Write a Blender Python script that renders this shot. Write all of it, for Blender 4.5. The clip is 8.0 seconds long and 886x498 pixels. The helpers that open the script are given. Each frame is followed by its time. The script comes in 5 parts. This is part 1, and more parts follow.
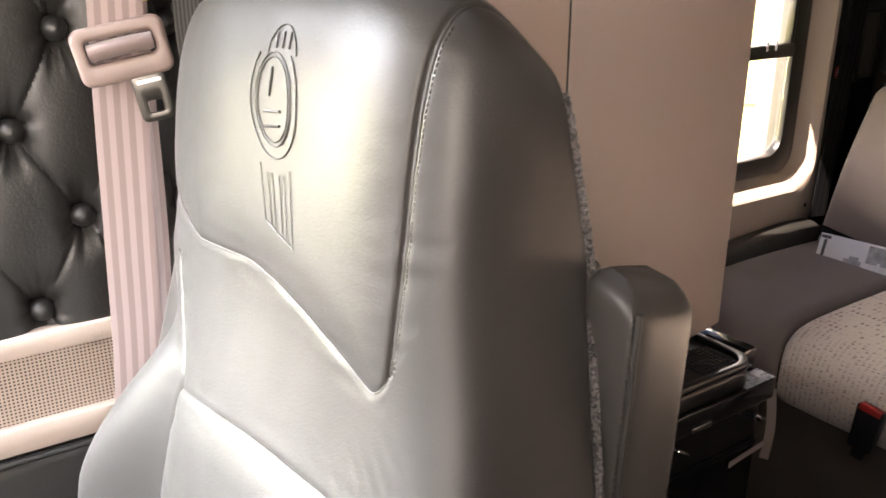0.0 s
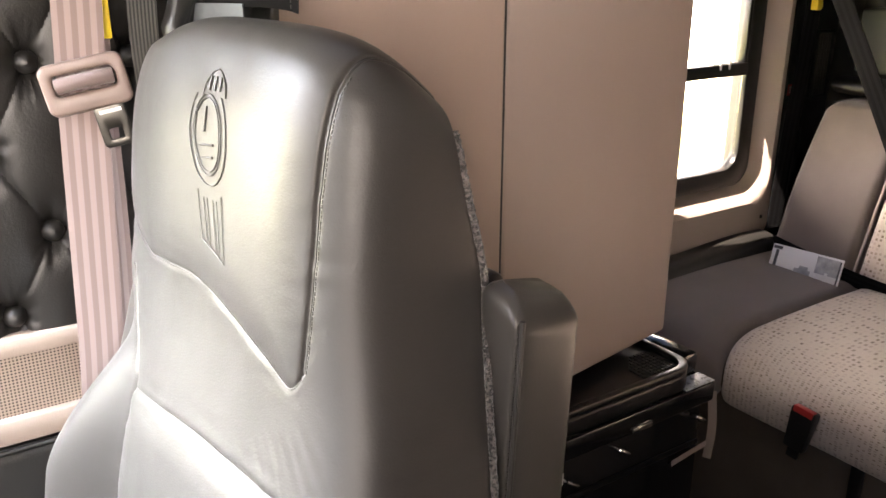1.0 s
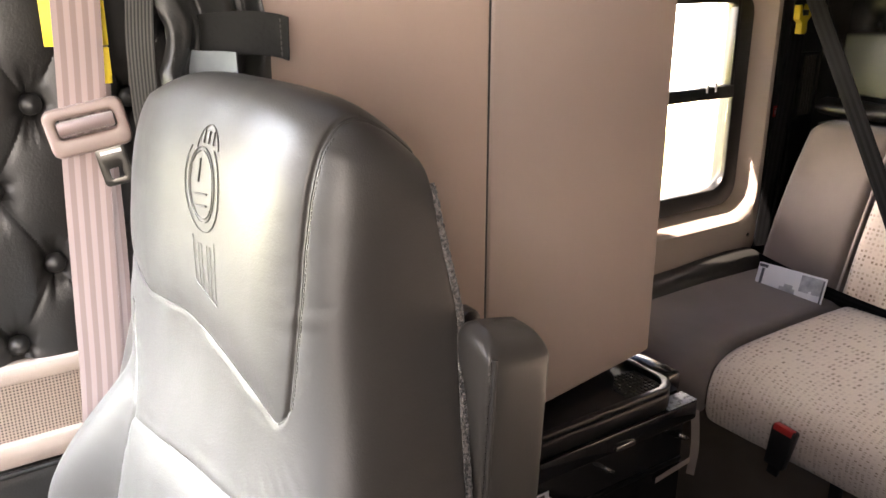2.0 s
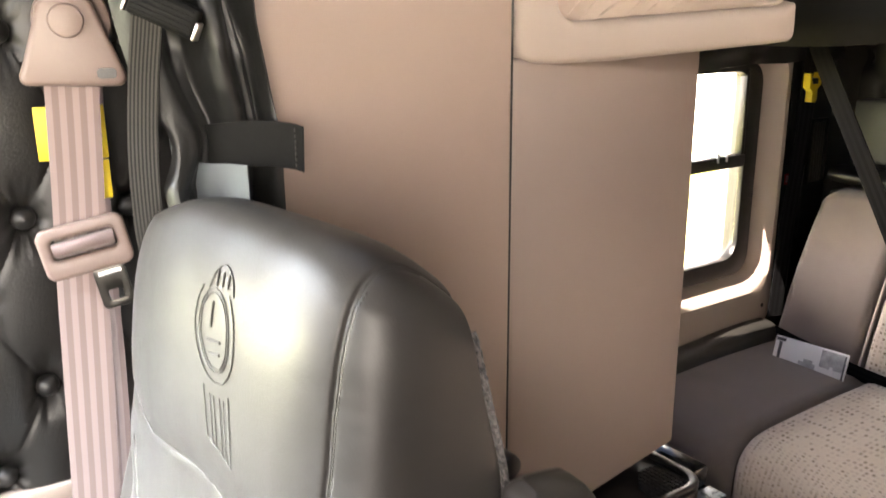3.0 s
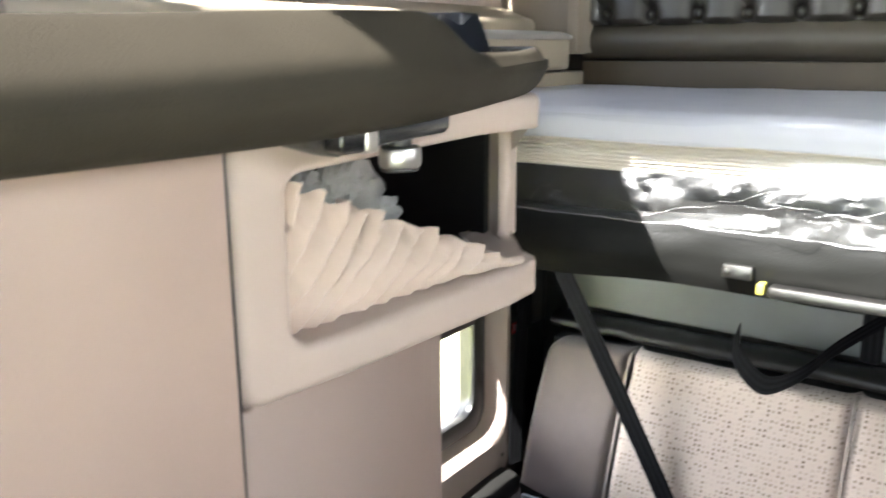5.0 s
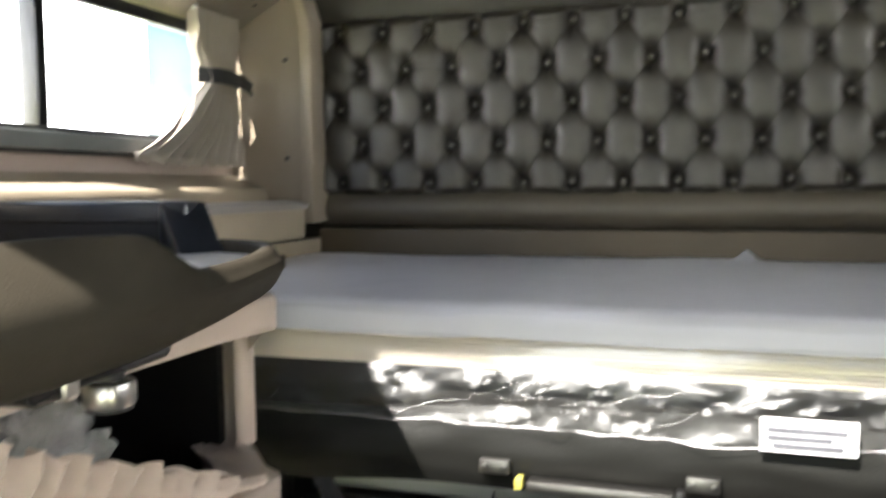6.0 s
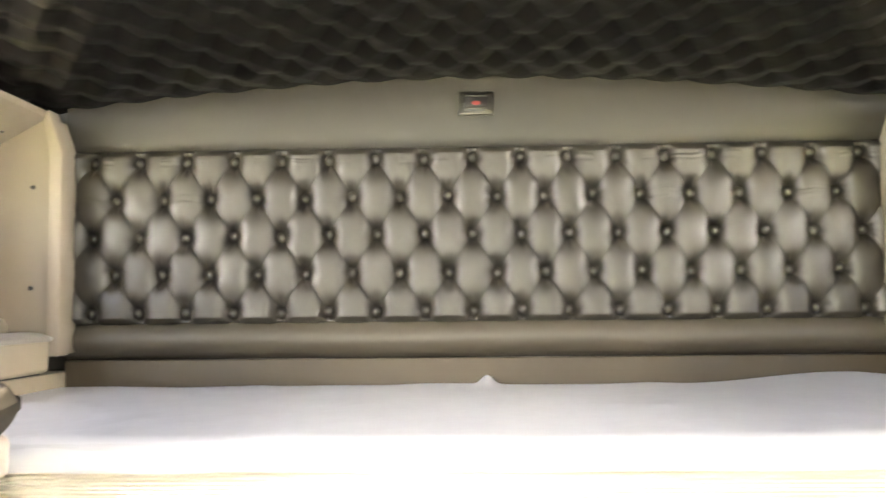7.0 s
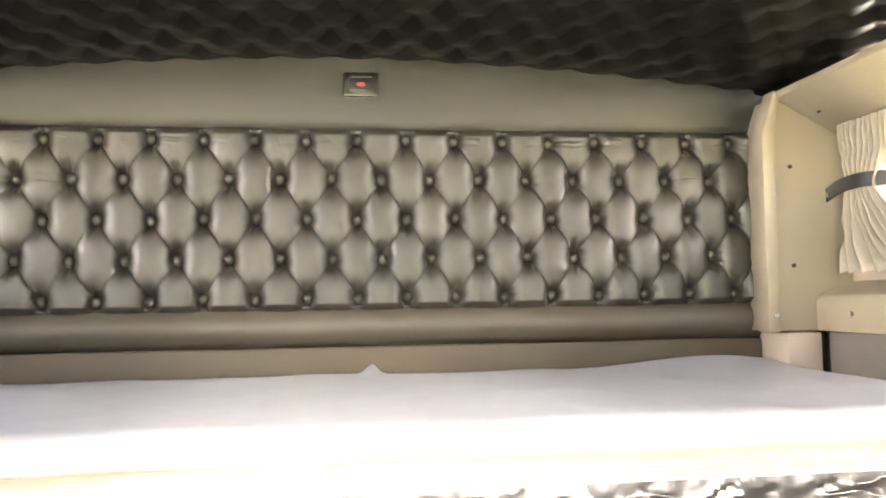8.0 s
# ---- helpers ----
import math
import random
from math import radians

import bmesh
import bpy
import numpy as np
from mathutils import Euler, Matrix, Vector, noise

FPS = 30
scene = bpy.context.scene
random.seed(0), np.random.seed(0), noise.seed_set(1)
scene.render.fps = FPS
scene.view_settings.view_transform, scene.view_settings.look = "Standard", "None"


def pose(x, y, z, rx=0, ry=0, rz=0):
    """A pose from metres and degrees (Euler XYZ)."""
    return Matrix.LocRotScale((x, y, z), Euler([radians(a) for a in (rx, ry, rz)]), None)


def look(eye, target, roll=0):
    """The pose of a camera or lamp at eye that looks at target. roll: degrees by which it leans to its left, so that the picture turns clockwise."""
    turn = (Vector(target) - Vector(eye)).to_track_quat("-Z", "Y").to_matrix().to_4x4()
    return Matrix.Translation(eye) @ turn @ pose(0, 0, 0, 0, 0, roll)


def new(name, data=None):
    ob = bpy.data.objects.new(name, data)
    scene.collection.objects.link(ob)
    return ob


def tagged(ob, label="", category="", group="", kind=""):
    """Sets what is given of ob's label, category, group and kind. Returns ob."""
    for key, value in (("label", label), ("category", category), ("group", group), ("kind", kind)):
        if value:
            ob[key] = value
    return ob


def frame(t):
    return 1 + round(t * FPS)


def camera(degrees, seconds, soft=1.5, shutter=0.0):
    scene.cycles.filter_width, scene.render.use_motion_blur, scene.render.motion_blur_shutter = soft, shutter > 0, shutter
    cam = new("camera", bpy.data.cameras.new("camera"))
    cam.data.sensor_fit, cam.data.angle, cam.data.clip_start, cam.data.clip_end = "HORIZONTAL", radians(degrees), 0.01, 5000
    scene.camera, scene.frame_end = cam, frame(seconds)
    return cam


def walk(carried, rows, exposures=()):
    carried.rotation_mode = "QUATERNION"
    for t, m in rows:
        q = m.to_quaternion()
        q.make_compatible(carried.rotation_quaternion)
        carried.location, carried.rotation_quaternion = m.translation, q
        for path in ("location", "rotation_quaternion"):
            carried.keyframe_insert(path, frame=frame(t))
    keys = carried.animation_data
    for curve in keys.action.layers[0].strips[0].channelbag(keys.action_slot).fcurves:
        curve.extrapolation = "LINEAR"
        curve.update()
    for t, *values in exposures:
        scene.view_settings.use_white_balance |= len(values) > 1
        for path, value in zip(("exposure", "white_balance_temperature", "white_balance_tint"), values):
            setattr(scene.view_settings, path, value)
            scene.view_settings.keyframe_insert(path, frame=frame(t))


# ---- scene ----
cam = camera(56.00, 8.0, shutter=0.4)
PATH = [
    (0, (0.1652, -2.2826, 1.1787), (-1.4052, -1.2431, 0.5054), -0.19),
    (0.5, (0.2249, -2.2734, 1.1975), (-1.3429, -1.2220, 0.5366), -0.02),
    (1, (0.2710, -2.2723, 1.2151), (-1.2969, -1.2187, 0.5580), -0.02),
    (2.3, (0.3117, -2.2769, 1.2777), (-1.2645, -1.2157, 0.6540), 0.02),
    (2.5, (0.2985, -2.2731, 1.2901), (-1.2826, -1.2062, 0.6885), -0.10),
    (3, (0.2119, -2.2554, 1.3152), (-1.3747, -1.1634, 0.7765), -0.47),
    (3.5, (0.0929, -2.2234, 1.3754), (-1.4562, -1.0521, 0.8975), -0.83),
    (4, (0.0226, -2.1728, 1.4687), (-1.4112, -0.8480, 1.0337), -1.17),
    (4.2, (0.0073, -2.1640, 1.4985), (-1.3738, -0.7840, 1.0645), -1.02),
    (5.3, (-0.014, -2.054, 1.668), (-1.011, -0.382, 1.2115), -0.20),
    (5.5, (-0.029, -2.031, 1.683), (-0.925, -0.293, 1.263), -0.30),
    (6, (-0.057, -1.992, 1.700), (-0.657, -0.090, 1.549), -0.50),
    (6.5, (-0.070, -2.014, 1.690), (-0.344, -0.034, 1.777), -0.55),
    (7, (-0.010, -2.070, 1.720), (-0.072, -0.076, 1.856), -0.60),
    (7.5, (-0.055, -2.021, 1.745), (0.113, -0.034, 1.875), -0.80),
    (8, (-0.063, -2.011, 1.700), (0.204, -0.033, 1.823), -0.90),
]
walk(cam, [(t, look(eye, target, roll)) for t, eye, target, roll in PATH], exposures=[
    (0.0, 2.90, 7400, 22), (2.5, 3.05, 7200, 21), (3.0, 3.08, 7150, 18), (3.5, 3.30, 6400, 11), (4.2, 3.30, 5800, 9), (5.3, 3.10, 5950, 10), (6.0, 2.50, 6200, 10), (6.6, 3.80, 6600, 13),
    (7.0, 4.20, 6800, 13), (8.0, 4.20, 6900, 15)])

# ---- light ----
SUN = Vector((0.20, 0.62, -0.76)).normalized()
world = bpy.data.worlds.new("sky")
scene.world = world
world.use_nodes = True
wn = world.node_tree
wn.nodes.clear()
w_out = wn.nodes.new("ShaderNodeOutputWorld")
w_bg = wn.nodes.new("ShaderNodeBackground")
w_sky = wn.nodes.new("ShaderNodeTexSky")
w_sky.sky_type = "NISHITA"
w_sky.sun_disc = False
w_sky.sun_elevation = math.asin(-SUN.z)
w_sky.sun_rotation = math.atan2(-SUN.x, -SUN.y)
w_sky.altitude = 200
w_bg.inputs["Strength"].default_value = 0.05
wn.links.new(w_sky.outputs[0], w_bg.inputs["Color"])
wn.links.new(w_bg.outputs[0], w_out.inputs[0])

sun_data = bpy.data.lights.new("sun", "SUN")
sun_data.energy, sun_data.angle, sun_data.color = 5.0, radians(0.6), (1.0, 0.93, 0.82)
sun = new("sun", sun_data)
sun.matrix_world = Matrix.Translation((0, 0, 6)) @ SUN.to_track_quat("-Z", "Y").to_matrix().to_4x4()


def sky_opening(name, at, towards, wide, high, watts, colour, spread=180):
    """The sky's light that comes in by an opening."""
    data = bpy.data.lights.new(name, "AREA")
    data.shape, data.size, data.size_y = "RECTANGLE", wide, high
    data.energy, data.color, data.spread = watts, colour, radians(spread)
    lamp = new(name, data)
    lamp.matrix_world = look(at, towards)
    return lamp


sky_opening("windscreen_daylight", (-0.40, -3.42, 1.45), (-0.30, 0.0, 1.35), 1.0, 0.85, 2.9, (0.98, 0.98, 0.97))
sky_opening("door_window_daylight", (-0.74, -2.72, 1.42), (-0.44, -2.10, 0.58), 0.60, 0.32, 5.4, (0.72, 0.88, 1.0), 62)
sky_opening("door_window_grass_light", (-0.86, -2.88, 1.06), (-0.40, -2.07, 1.00), 0.80, 0.22, 0.6, (0.90, 1.0, 0.72), 75)
# added sky light just below the unseen roof's rear opening
sky_opening("roof_opening_daylight", (0.09, -1.88, 2.465), (0.09, -0.70, 1.2), 1.6, 0.26, 0.26, (0.92, 0.96, 1.0), 112)

sky_opening("left_window_daylight", (-1.22, -0.65, 1.95), (0.0, -0.65, 2.10), 0.80, 0.20, 0.30, (0.96, 0.98, 1.0))
sky_opening("right_window_daylight", (1.22, -0.65, 1.95), (0.0, -0.65, 2.10), 0.80, 0.20, 0.10, (1.0, 0.99, 0.95))


# ---- materials ----
def matter(name, colour, rough=0.5, metal=0.0, second=None, scale=8.0, spots=0.35, bump=0.0, bump_scale=200.0,
           coat=0.0, sheen=0.0, wear=0.08, stretch=(1, 1, 1), spec=0.5, soft_bump=0.0, soft_scale=30.0):
    """A surface with blotches at one scale, grain at another, uneven gloss and fine relief."""
    m = bpy.data.materials.new(name)
    m.use_nodes = True
    t = m.node_tree
    p = t.nodes["Principled BSDF"]
    co = t.nodes.new("ShaderNodeTexCoord")
    mp = t.nodes.new("ShaderNodeMapping")
    mp.inputs["Scale"].default_value = stretch
    t.links.new(co.outputs["Object"], mp.inputs[0])
    big = t.nodes.new("ShaderNodeTexNoise")
    big.inputs["Scale"].default_value, big.inputs["Detail"].default_value = scale, 5
    t.links.new(mp.outputs[0], big.inputs["Vector"])
    ramp = t.nodes.new("ShaderNodeValToRGB")
    ramp.color_ramp.elements[0].position, ramp.color_ramp.elements[1].position = 0.5 - spots / 2, 0.5 + spots / 2
    if second is None:
        second = tuple(c * (1 - wear * 2) for c in colour)
    ramp.color_ramp.elements[0].color = (*second, 1)
    ramp.color_ramp.elements[1].color = (*colour, 1)
    t.links.new(big.outputs["Fac"], ramp.inputs[0])
    t.links.new(ramp.outputs[0], p.inputs["Base Color"])
    p.inputs["Metallic"].default_value = metal
    p.inputs["Specular IOR Level"].default_value = spec
    rr = t.nodes.new("ShaderNodeMapRange")
    rr.inputs["To Min"].default_value, rr.inputs["To Max"].default_value = max(0.02, rough - 0.07), min(1, rough + 0.07)
    fine = t.nodes.new("ShaderNodeTexNoise")
    fine.inputs["Scale"].default_value, fine.inputs["Detail"].default_value = scale * 5, 3
    t.links.new(mp.outputs[0], fine.inputs["Vector"])
    t.links.new(fine.outputs["Fac"], rr.inputs["Value"])
    t.links.new(rr.outputs[0], p.inputs["Roughness"])
    if bump:
        g = t.nodes.new("ShaderNodeTexNoise")
        g.inputs["Scale"].default_value, g.inputs["Detail"].default_value = bump_scale, 4
        t.links.new(mp.outputs[0], g.inputs["Vector"])
        b = t.nodes.new("ShaderNodeBump")
        b.inputs["Strength"].default_value, b.inputs["Distance"].default_value = bump, 0.002
        t.links.new(g.outputs["Fac"], b.inputs["Height"])
        t.links.new(b.outputs[0], p.inputs["Normal"])
        if soft_bump:
            g2 = t.nodes.new("ShaderNodeTexNoise")
            g2.inputs["Scale"].default_value, g2.inputs["Detail"].default_value, g2.inputs["Distortion"].default_value = soft_scale, 3, 0.8
            t.links.new(mp.outputs[0], g2.inputs["Vector"])
            b2 = t.nodes.new("ShaderNodeBump")
            b2.inputs["Strength"].default_value, b2.inputs["Distance"].default_value = soft_bump, 0.01
            t.links.new(g2.outputs["Fac"], b2.inputs["Height"])
            t.links.new(b2.outputs[0], b.inputs["Normal"])
    p.inputs["Coat Weight"].default_value = coat
    p.inputs["Coat Roughness"].default_value = 0.3
    p.inputs["Sheen Weight"].default_value = sheen
    return m


def webbing(name, dark, light, axis, count, bump=0.25, sheen=0.3, rough=0.75, spec=0.2):
    """Woven strap with lengthwise stripes across the given object axis."""
    m = matter(name, light, rough, sheen=sheen, spec=spec, bump=bump, bump_scale=900)
    t = m.node_tree
    p = t.nodes["Principled BSDF"]
    uv = t.nodes.new("ShaderNodeUVMap")
    sp = t.nodes.new("ShaderNodeSeparateXYZ")
    t.links.new(uv.outputs[0], sp.inputs[0])
    mu = t.nodes.new("ShaderNodeMath")
    mu.operation = "MULTIPLY"
    mu.inputs[1].default_value = count * 2 * math.pi
    t.links.new(sp.outputs[axis], mu.inputs[0])
    si = t.nodes.new("ShaderNodeMath")
    si.operation = "SINE"
    t.links.new(mu.outputs[0], si.inputs[0])
    rp = t.nodes.new("ShaderNodeValToRGB")
    rp.color_ramp.elements[0].position, rp.color_ramp.elements[1].position = 0.42, 0.58
    rp.color_ramp.elements[0].color, rp.color_ramp.elements[1].color = (*dark, 1), (*light, 1)
    mr = t.nodes.new("ShaderNodeMapRange")
    mr.inputs["From Min"].default_value = -1
    t.links.new(si.outputs[0], mr.inputs["Value"])
    t.links.new(mr.outputs[0], rp.inputs[0])
    t.links.new(rp.outputs[0], p.inputs["Base Color"])
    return m


def dotted_cloth(name, ground, dots, size):
    """Light moquette with rows of small square dots of uneven strength."""
    m = matter(name, ground, 0.85, sheen=0.35, bump=0.35, bump_scale=700)
    t = m.node_tree
    p = t.nodes["Principled BSDF"]
    co = t.nodes.new("ShaderNodeUVMap")
    sc = t.nodes.new("ShaderNodeVectorMath")
    sc.operation = "SCALE"
    sc.inputs["Scale"].default_value = 1 / size
    t.links.new(co.outputs[0], sc.inputs[0])
    vo = t.nodes.new("ShaderNodeTexVoronoi")
    vo.feature, vo.distance = "F1", "CHEBYCHEV"
    vo.inputs["Scale"].default_value, vo.inputs["Randomness"].default_value = 1.0, 0.32
    t.links.new(sc.outputs[0], vo.inputs["Vector"])
    rp = t.nodes.new("ShaderNodeValToRGB")
    rp.color_ramp.elements[0].position, rp.color_ramp.elements[1].position = 0.19, 0.31
    rp.color_ramp.elements[0].color, rp.color_ramp.elements[1].color = (1, 1, 1, 1), (0, 0, 0, 1)
    t.links.new(vo.outputs["Distance"], rp.inputs[0])
    sx = t.nodes.new("ShaderNodeSeparateColor")
    t.links.new(vo.outputs["Color"], sx.inputs[0])
    mu = t.nodes.new("ShaderNodeMath")
    mu.operation = "MULTIPLY"
    t.links.new(rp.outputs[0], mu.inputs[0])
    t.links.new(sx.outputs[0], mu.inputs[1])
    mx = t.nodes.new("ShaderNodeMix")
    mx.data_type = "RGBA"
    mx.inputs["A"].default_value, mx.inputs["B"].default_value = (*ground, 1), (*dots, 1)
    t.links.new(mu.outputs[0], mx.inputs["Factor"])
    t.links.new(mx.outputs["Result"], p.inputs["Base Color"])
    return m


def clear_film(name, tint=(1, 1, 1), through_part=0.78, rough=0.08, crinkle=0.5, scale=30.0):
    m = bpy.data.materials.new(name)
    m.use_nodes = True
    t = m.node_tree
    t.nodes.clear()
    o = t.nodes.new("ShaderNodeOutputMaterial")
    mix = t.nodes.new("ShaderNodeMixShader")
    tr = t.nodes.new("ShaderNodeBsdfTransparent")
    gl = t.nodes.new("ShaderNodeBsdfGlossy")
    tr.inputs[0].default_value = (*tint, 1)
    gl.inputs["Roughness"].default_value = rough
    mix.inputs[0].default_value = 1 - through_part
    if crinkle:
        co = t.nodes.new("ShaderNodeTexCoord")
        n = t.nodes.new("ShaderNodeTexNoise")
        n.inputs["Scale"].default_value, n.inputs["Detail"].default_value, n.inputs["Distortion"].default_value = scale, 4, 1.5
        b = t.nodes.new("ShaderNodeBump")
        b.inputs["Strength"].default_value, b.inputs["Distance"].default_value = crinkle, 0.02
        t.links.new(co.outputs["Object"], n.inputs["Vector"])
        t.links.new(n.outputs["Fac"], b.inputs["Height"])
        t.links.new(b.outputs[0], gl.inputs["Normal"])
    t.links.new(tr.outputs[0], mix.inputs[1])
    t.links.new(gl.outputs[0], mix.inputs[2])
    t.links.new(mix.outputs[0], o.inputs[0])
    return m


SEAT_LEATHER = matter("grey seat leather", (0.036, 0.033, 0.0305), 0.43, bump=0.12, bump_scale=520, spec=0.48, wear=0.10, scale=5, soft_bump=0.045, soft_scale=18)
SEAT_LEATHER_LOW = matter("dark armrest leather", (0.046, 0.042, 0.038), 0.36, bump=0.10, bump_scale=520, coat=0.10, wear=0.08, scale=5)
EMBOSS = matter("embossed leather line", (0.030, 0.027, 0.024), 0.5, bump=0.2)
REAR_VINYL = matter("tufted grey-brown vinyl", (0.031, 0.0265, 0.0205), 0.48, spec=0.65, bump=0.15, bump_scale=380, coat=0.0, wear=0.10, scale=4, soft_bump=0.12, soft_scale=22)
PLAIN_VINYL = matter("plain brown-grey vinyl", (0.028, 0.025, 0.0205), 0.45, spec=0.45, bump=0.3, bump_scale=420, wear=0.10, scale=3, soft_bump=0.1, soft_scale=12)
BLACK_VINYL = matter("black vinyl", (0.015, 0.0145, 0.0135), 0.40, bump=0.2, bump_scale=350, wear=0.1, scale=6, soft_bump=0.06, soft_scale=22)
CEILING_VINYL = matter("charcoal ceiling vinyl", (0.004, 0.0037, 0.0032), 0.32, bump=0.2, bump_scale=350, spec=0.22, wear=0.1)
BEIGE = matter("taupe moulded plastic", (0.42, 0.345, 0.295), 0.48, bump=0.25, bump_scale=650, wear=0.04, scale=3)
BEIGE_WARM = matter("pink-beige laminate", (0.345, 0.258, 0.215), 0.50, bump=0.15, bump_scale=500, wear=0.035, scale=2)
BEIGE_GREY = matter("grey-taupe laminate", (0.33, 0.262, 0.230), 0.46, bump=0.15, bump_scale=500, wear=0.04, scale=2)
CREAM = matter("cream moulded plastic", (0.265, 0.220, 0.168), 0.5, bump=0.2, bump_scale=600, wear=0.05, scale=4)
DARK_PLASTIC = matter("charcoal moulded plastic", (0.046, 0.042, 0.036), 0.45, bump=0.35, bump_scale=550, wear=0.08)
BLACK_PLASTIC = matter("black plastic", (0.009, 0.009, 0.009), 0.35, bump=0.12, bump_scale=500, wear=0.15)
GLOSS_BLACK = matter("glossy black plastic", (0.012, 0.012, 0.013), 0.14, wear=0.15, scale=12)
RUBBER = matter("dark rubber", (0.02, 0.02, 0.02), 0.7, bump=0.4, bump_scale=300)
GREY_CLOTH = matter("dark grey bench cloth", (0.170, 0.138, 0.122), 0.88, bump=0.5, bump_scale=600, sheen=0.3, wear=0.08)
DOT_CLOTH = dotted_cloth("dotted bench cloth", (0.54, 0.455, 0.39), (0.165, 0.115, 0.082), 0.0115)
PIPING = matter("pale piping", (0.42, 0.37, 0.33), 0.7, bump=0.3)
BELT = webbing("taupe belt webbing", (0.19, 0.138, 0.128), (0.265, 0.205, 0.192), 0, 4.0)
BELT_PLASTIC = matter("taupe belt plastic", (0.20, 0.145, 0.125), 0.42, bump=0.1, wear=0.05)
# the same webbing with the latch plate's shade put into its colour
BELT_SHADED = webbing("belt webbing darkened for shade", (0.13, 0.092, 0.084), (0.19, 0.14, 0.13), 0, 4.0)
ELASTIC = webbing("ribbed grey elastic", (0.014, 0.013, 0.012), (0.045, 0.042, 0.038), 0, 8.0, sheen=0.0)
BLACK_BELT = webbing("black belt webbing", (0.006, 0.006, 0.0065), (0.010, 0.010, 0.011), 0, 3.0, sheen=0.0, rough=0.9, spec=0.04)
CHROME = matter("chrome", (0.72, 0.71, 0.69), 0.16, 1.0, wear=0.05, scale=20)
STEEL = matter("brushed steel", (0.50, 0.49, 0.47), 0.32, 1.0, wear=0.08, scale=30)
YELLOW = matter("yellow plastic", (0.80, 0.58, 0.02), 0.5, wear=0.08)
RED = matter("red plastic", (0.42, 0.022, 0.020), 0.45, wear=0.1)
PAPER = matter("white printed paper", (0.78, 0.78, 0.80), 0.6, wear=0.03)
INK = matter("grey print", (0.10, 0.10, 0.115), 0.6, wear=0.15, scale=40)
INK_LIGHT = matter("pale grey print", (0.45, 0.45, 0.48), 0.6, wear=0.2, scale=60)
MATTRESS = matter("ribbed mattress ticking", (0.80, 0.73, 0.65), 0.8, bump=0.4, bump_scale=300, sheen=0.2, wear=0.05, second=(0.76, 0.67, 0.57),
                  scale=55, stretch=(0.02, 0.02, 1.0))
SHEET_FILM = matter("milky mattress film", (0.56, 0.55, 0.575), 0.34, wear=0.03, scale=6)
TAUT_FILM = clear_film("taut clear film", through_part=0.90, rough=0.12, crinkle=0.10, scale=10)
FILM = clear_film("crinkled clear film", tint=(0.97, 0.97, 0.96), through_part=0.945, rough=0.46, crinkle=0.18, scale=14)
HEM_EDGE = clear_film("bunched film edge", through_part=0.72, rough=0.45, crinkle=0.3, scale=60)
BAG_FILM = clear_film("thin bag film", through_part=0.55, rough=0.28, crinkle=1.0, scale=60)
GLASS = clear_film("window glass", through_part=0.93, rough=0.01, crinkle=0)
CURTAIN_CLOTH = matter("taupe curtain cloth", (0.29, 0.25, 0.205), 0.82, bump=0.4, bump_scale=500, sheen=0.3, wear=0.06)
NET_CLOTH = matter("beige pouch cloth", (0.52, 0.42, 0.35), 0.72, bump=0.35, bump_scale=600, sheen=0.3, wear=0.05)
CARPET = matter("speckled grey carpet", (0.115, 0.10, 0.094), 0.95, bump=1.0, bump_scale=500, second=(0.012, 0.011, 0.010), scale=330, spots=0.10, sheen=0.4)
GREY_LINING = matter("grey vinyl lining", (0.14, 0.16, 0.17), 0.65, bump=0.3, bump_scale=200, wear=0.1)
PANEL_GREY = matter("slate vinyl panel", (0.125, 0.135, 0.130), 0.5, bump=0.35, bump_scale=160, wear=0.08)
GRASS = matter("dry grass", (0.62, 0.60, 0.30), 0.95, bump=0.5, bump_scale=20, second=(0.36, 0.42, 0.12), scale=0.6)
CURTAIN_VINYL = matter("black curtain vinyl", (0.014, 0.0145, 0.014), 0.40, bump=0.15, bump_scale=300, spec=0.5, wear=0.1, soft_bump=0.15, soft_scale=30)
TIE_VINYL = matter("matt black strap", (0.005, 0.005, 0.0048), 0.6, bump=0.3, bump_scale=260, spec=0.15, wear=0.1)
ROLL_VINYL = matter("brown-grey roll vinyl", (0.085, 0.072, 0.053), 0.44, spec=0.55, bump=0.3, bump_scale=420, wear=0.10, scale=3, soft_bump=0.1, soft_scale=12)
BROWN_VINYL = matter("brown vinyl band", (0.100, 0.079, 0.050), 0.48, spec=0.35, bump=0.3, bump_scale=420, wear=0.1, scale=3, soft_bump=0.1, soft_scale=12)
DULL_RED = matter("dull red enamel", (0.28, 0.035, 0.028), 0.4, wear=0.1)
LEDGE_CREAM = matter("tan ledge plastic", (0.36, 0.30, 0.22), 0.5, bump=0.2, bump_scale=600, wear=0.05, scale=4)
LEDGE_TOP = matter("pale grey ledge pad", (0.30, 0.275, 0.25), 0.42, bump=0.2, bump_scale=600, wear=0.05, scale=4)
PLINTH_CLOTH = matter("warm brown plinth cloth", (0.15, 0.115, 0.085), 0.9, bump=0.5, bump_scale=600, wear=0.1)
BARE_PLATE = matter("bare pale metal plate", (0.52, 0.57, 0.64), 0.28, 0.4, wear=0.06, scale=20)
TAPE = matter("dull packing tape", (0.42, 0.33, 0.28), 0.4, wear=0.1)
CONSOLE_PLASTIC = matter("olive-black console plastic", (0.036, 0.031, 0.023), 0.6, spec=0.06, bump=0.35, bump_scale=550, wear=0.08)
PALE_INSERT = matter("pale grey insert", (0.52, 0.50, 0.47), 0.45, bump=0.2, bump_scale=500, wear=0.05)
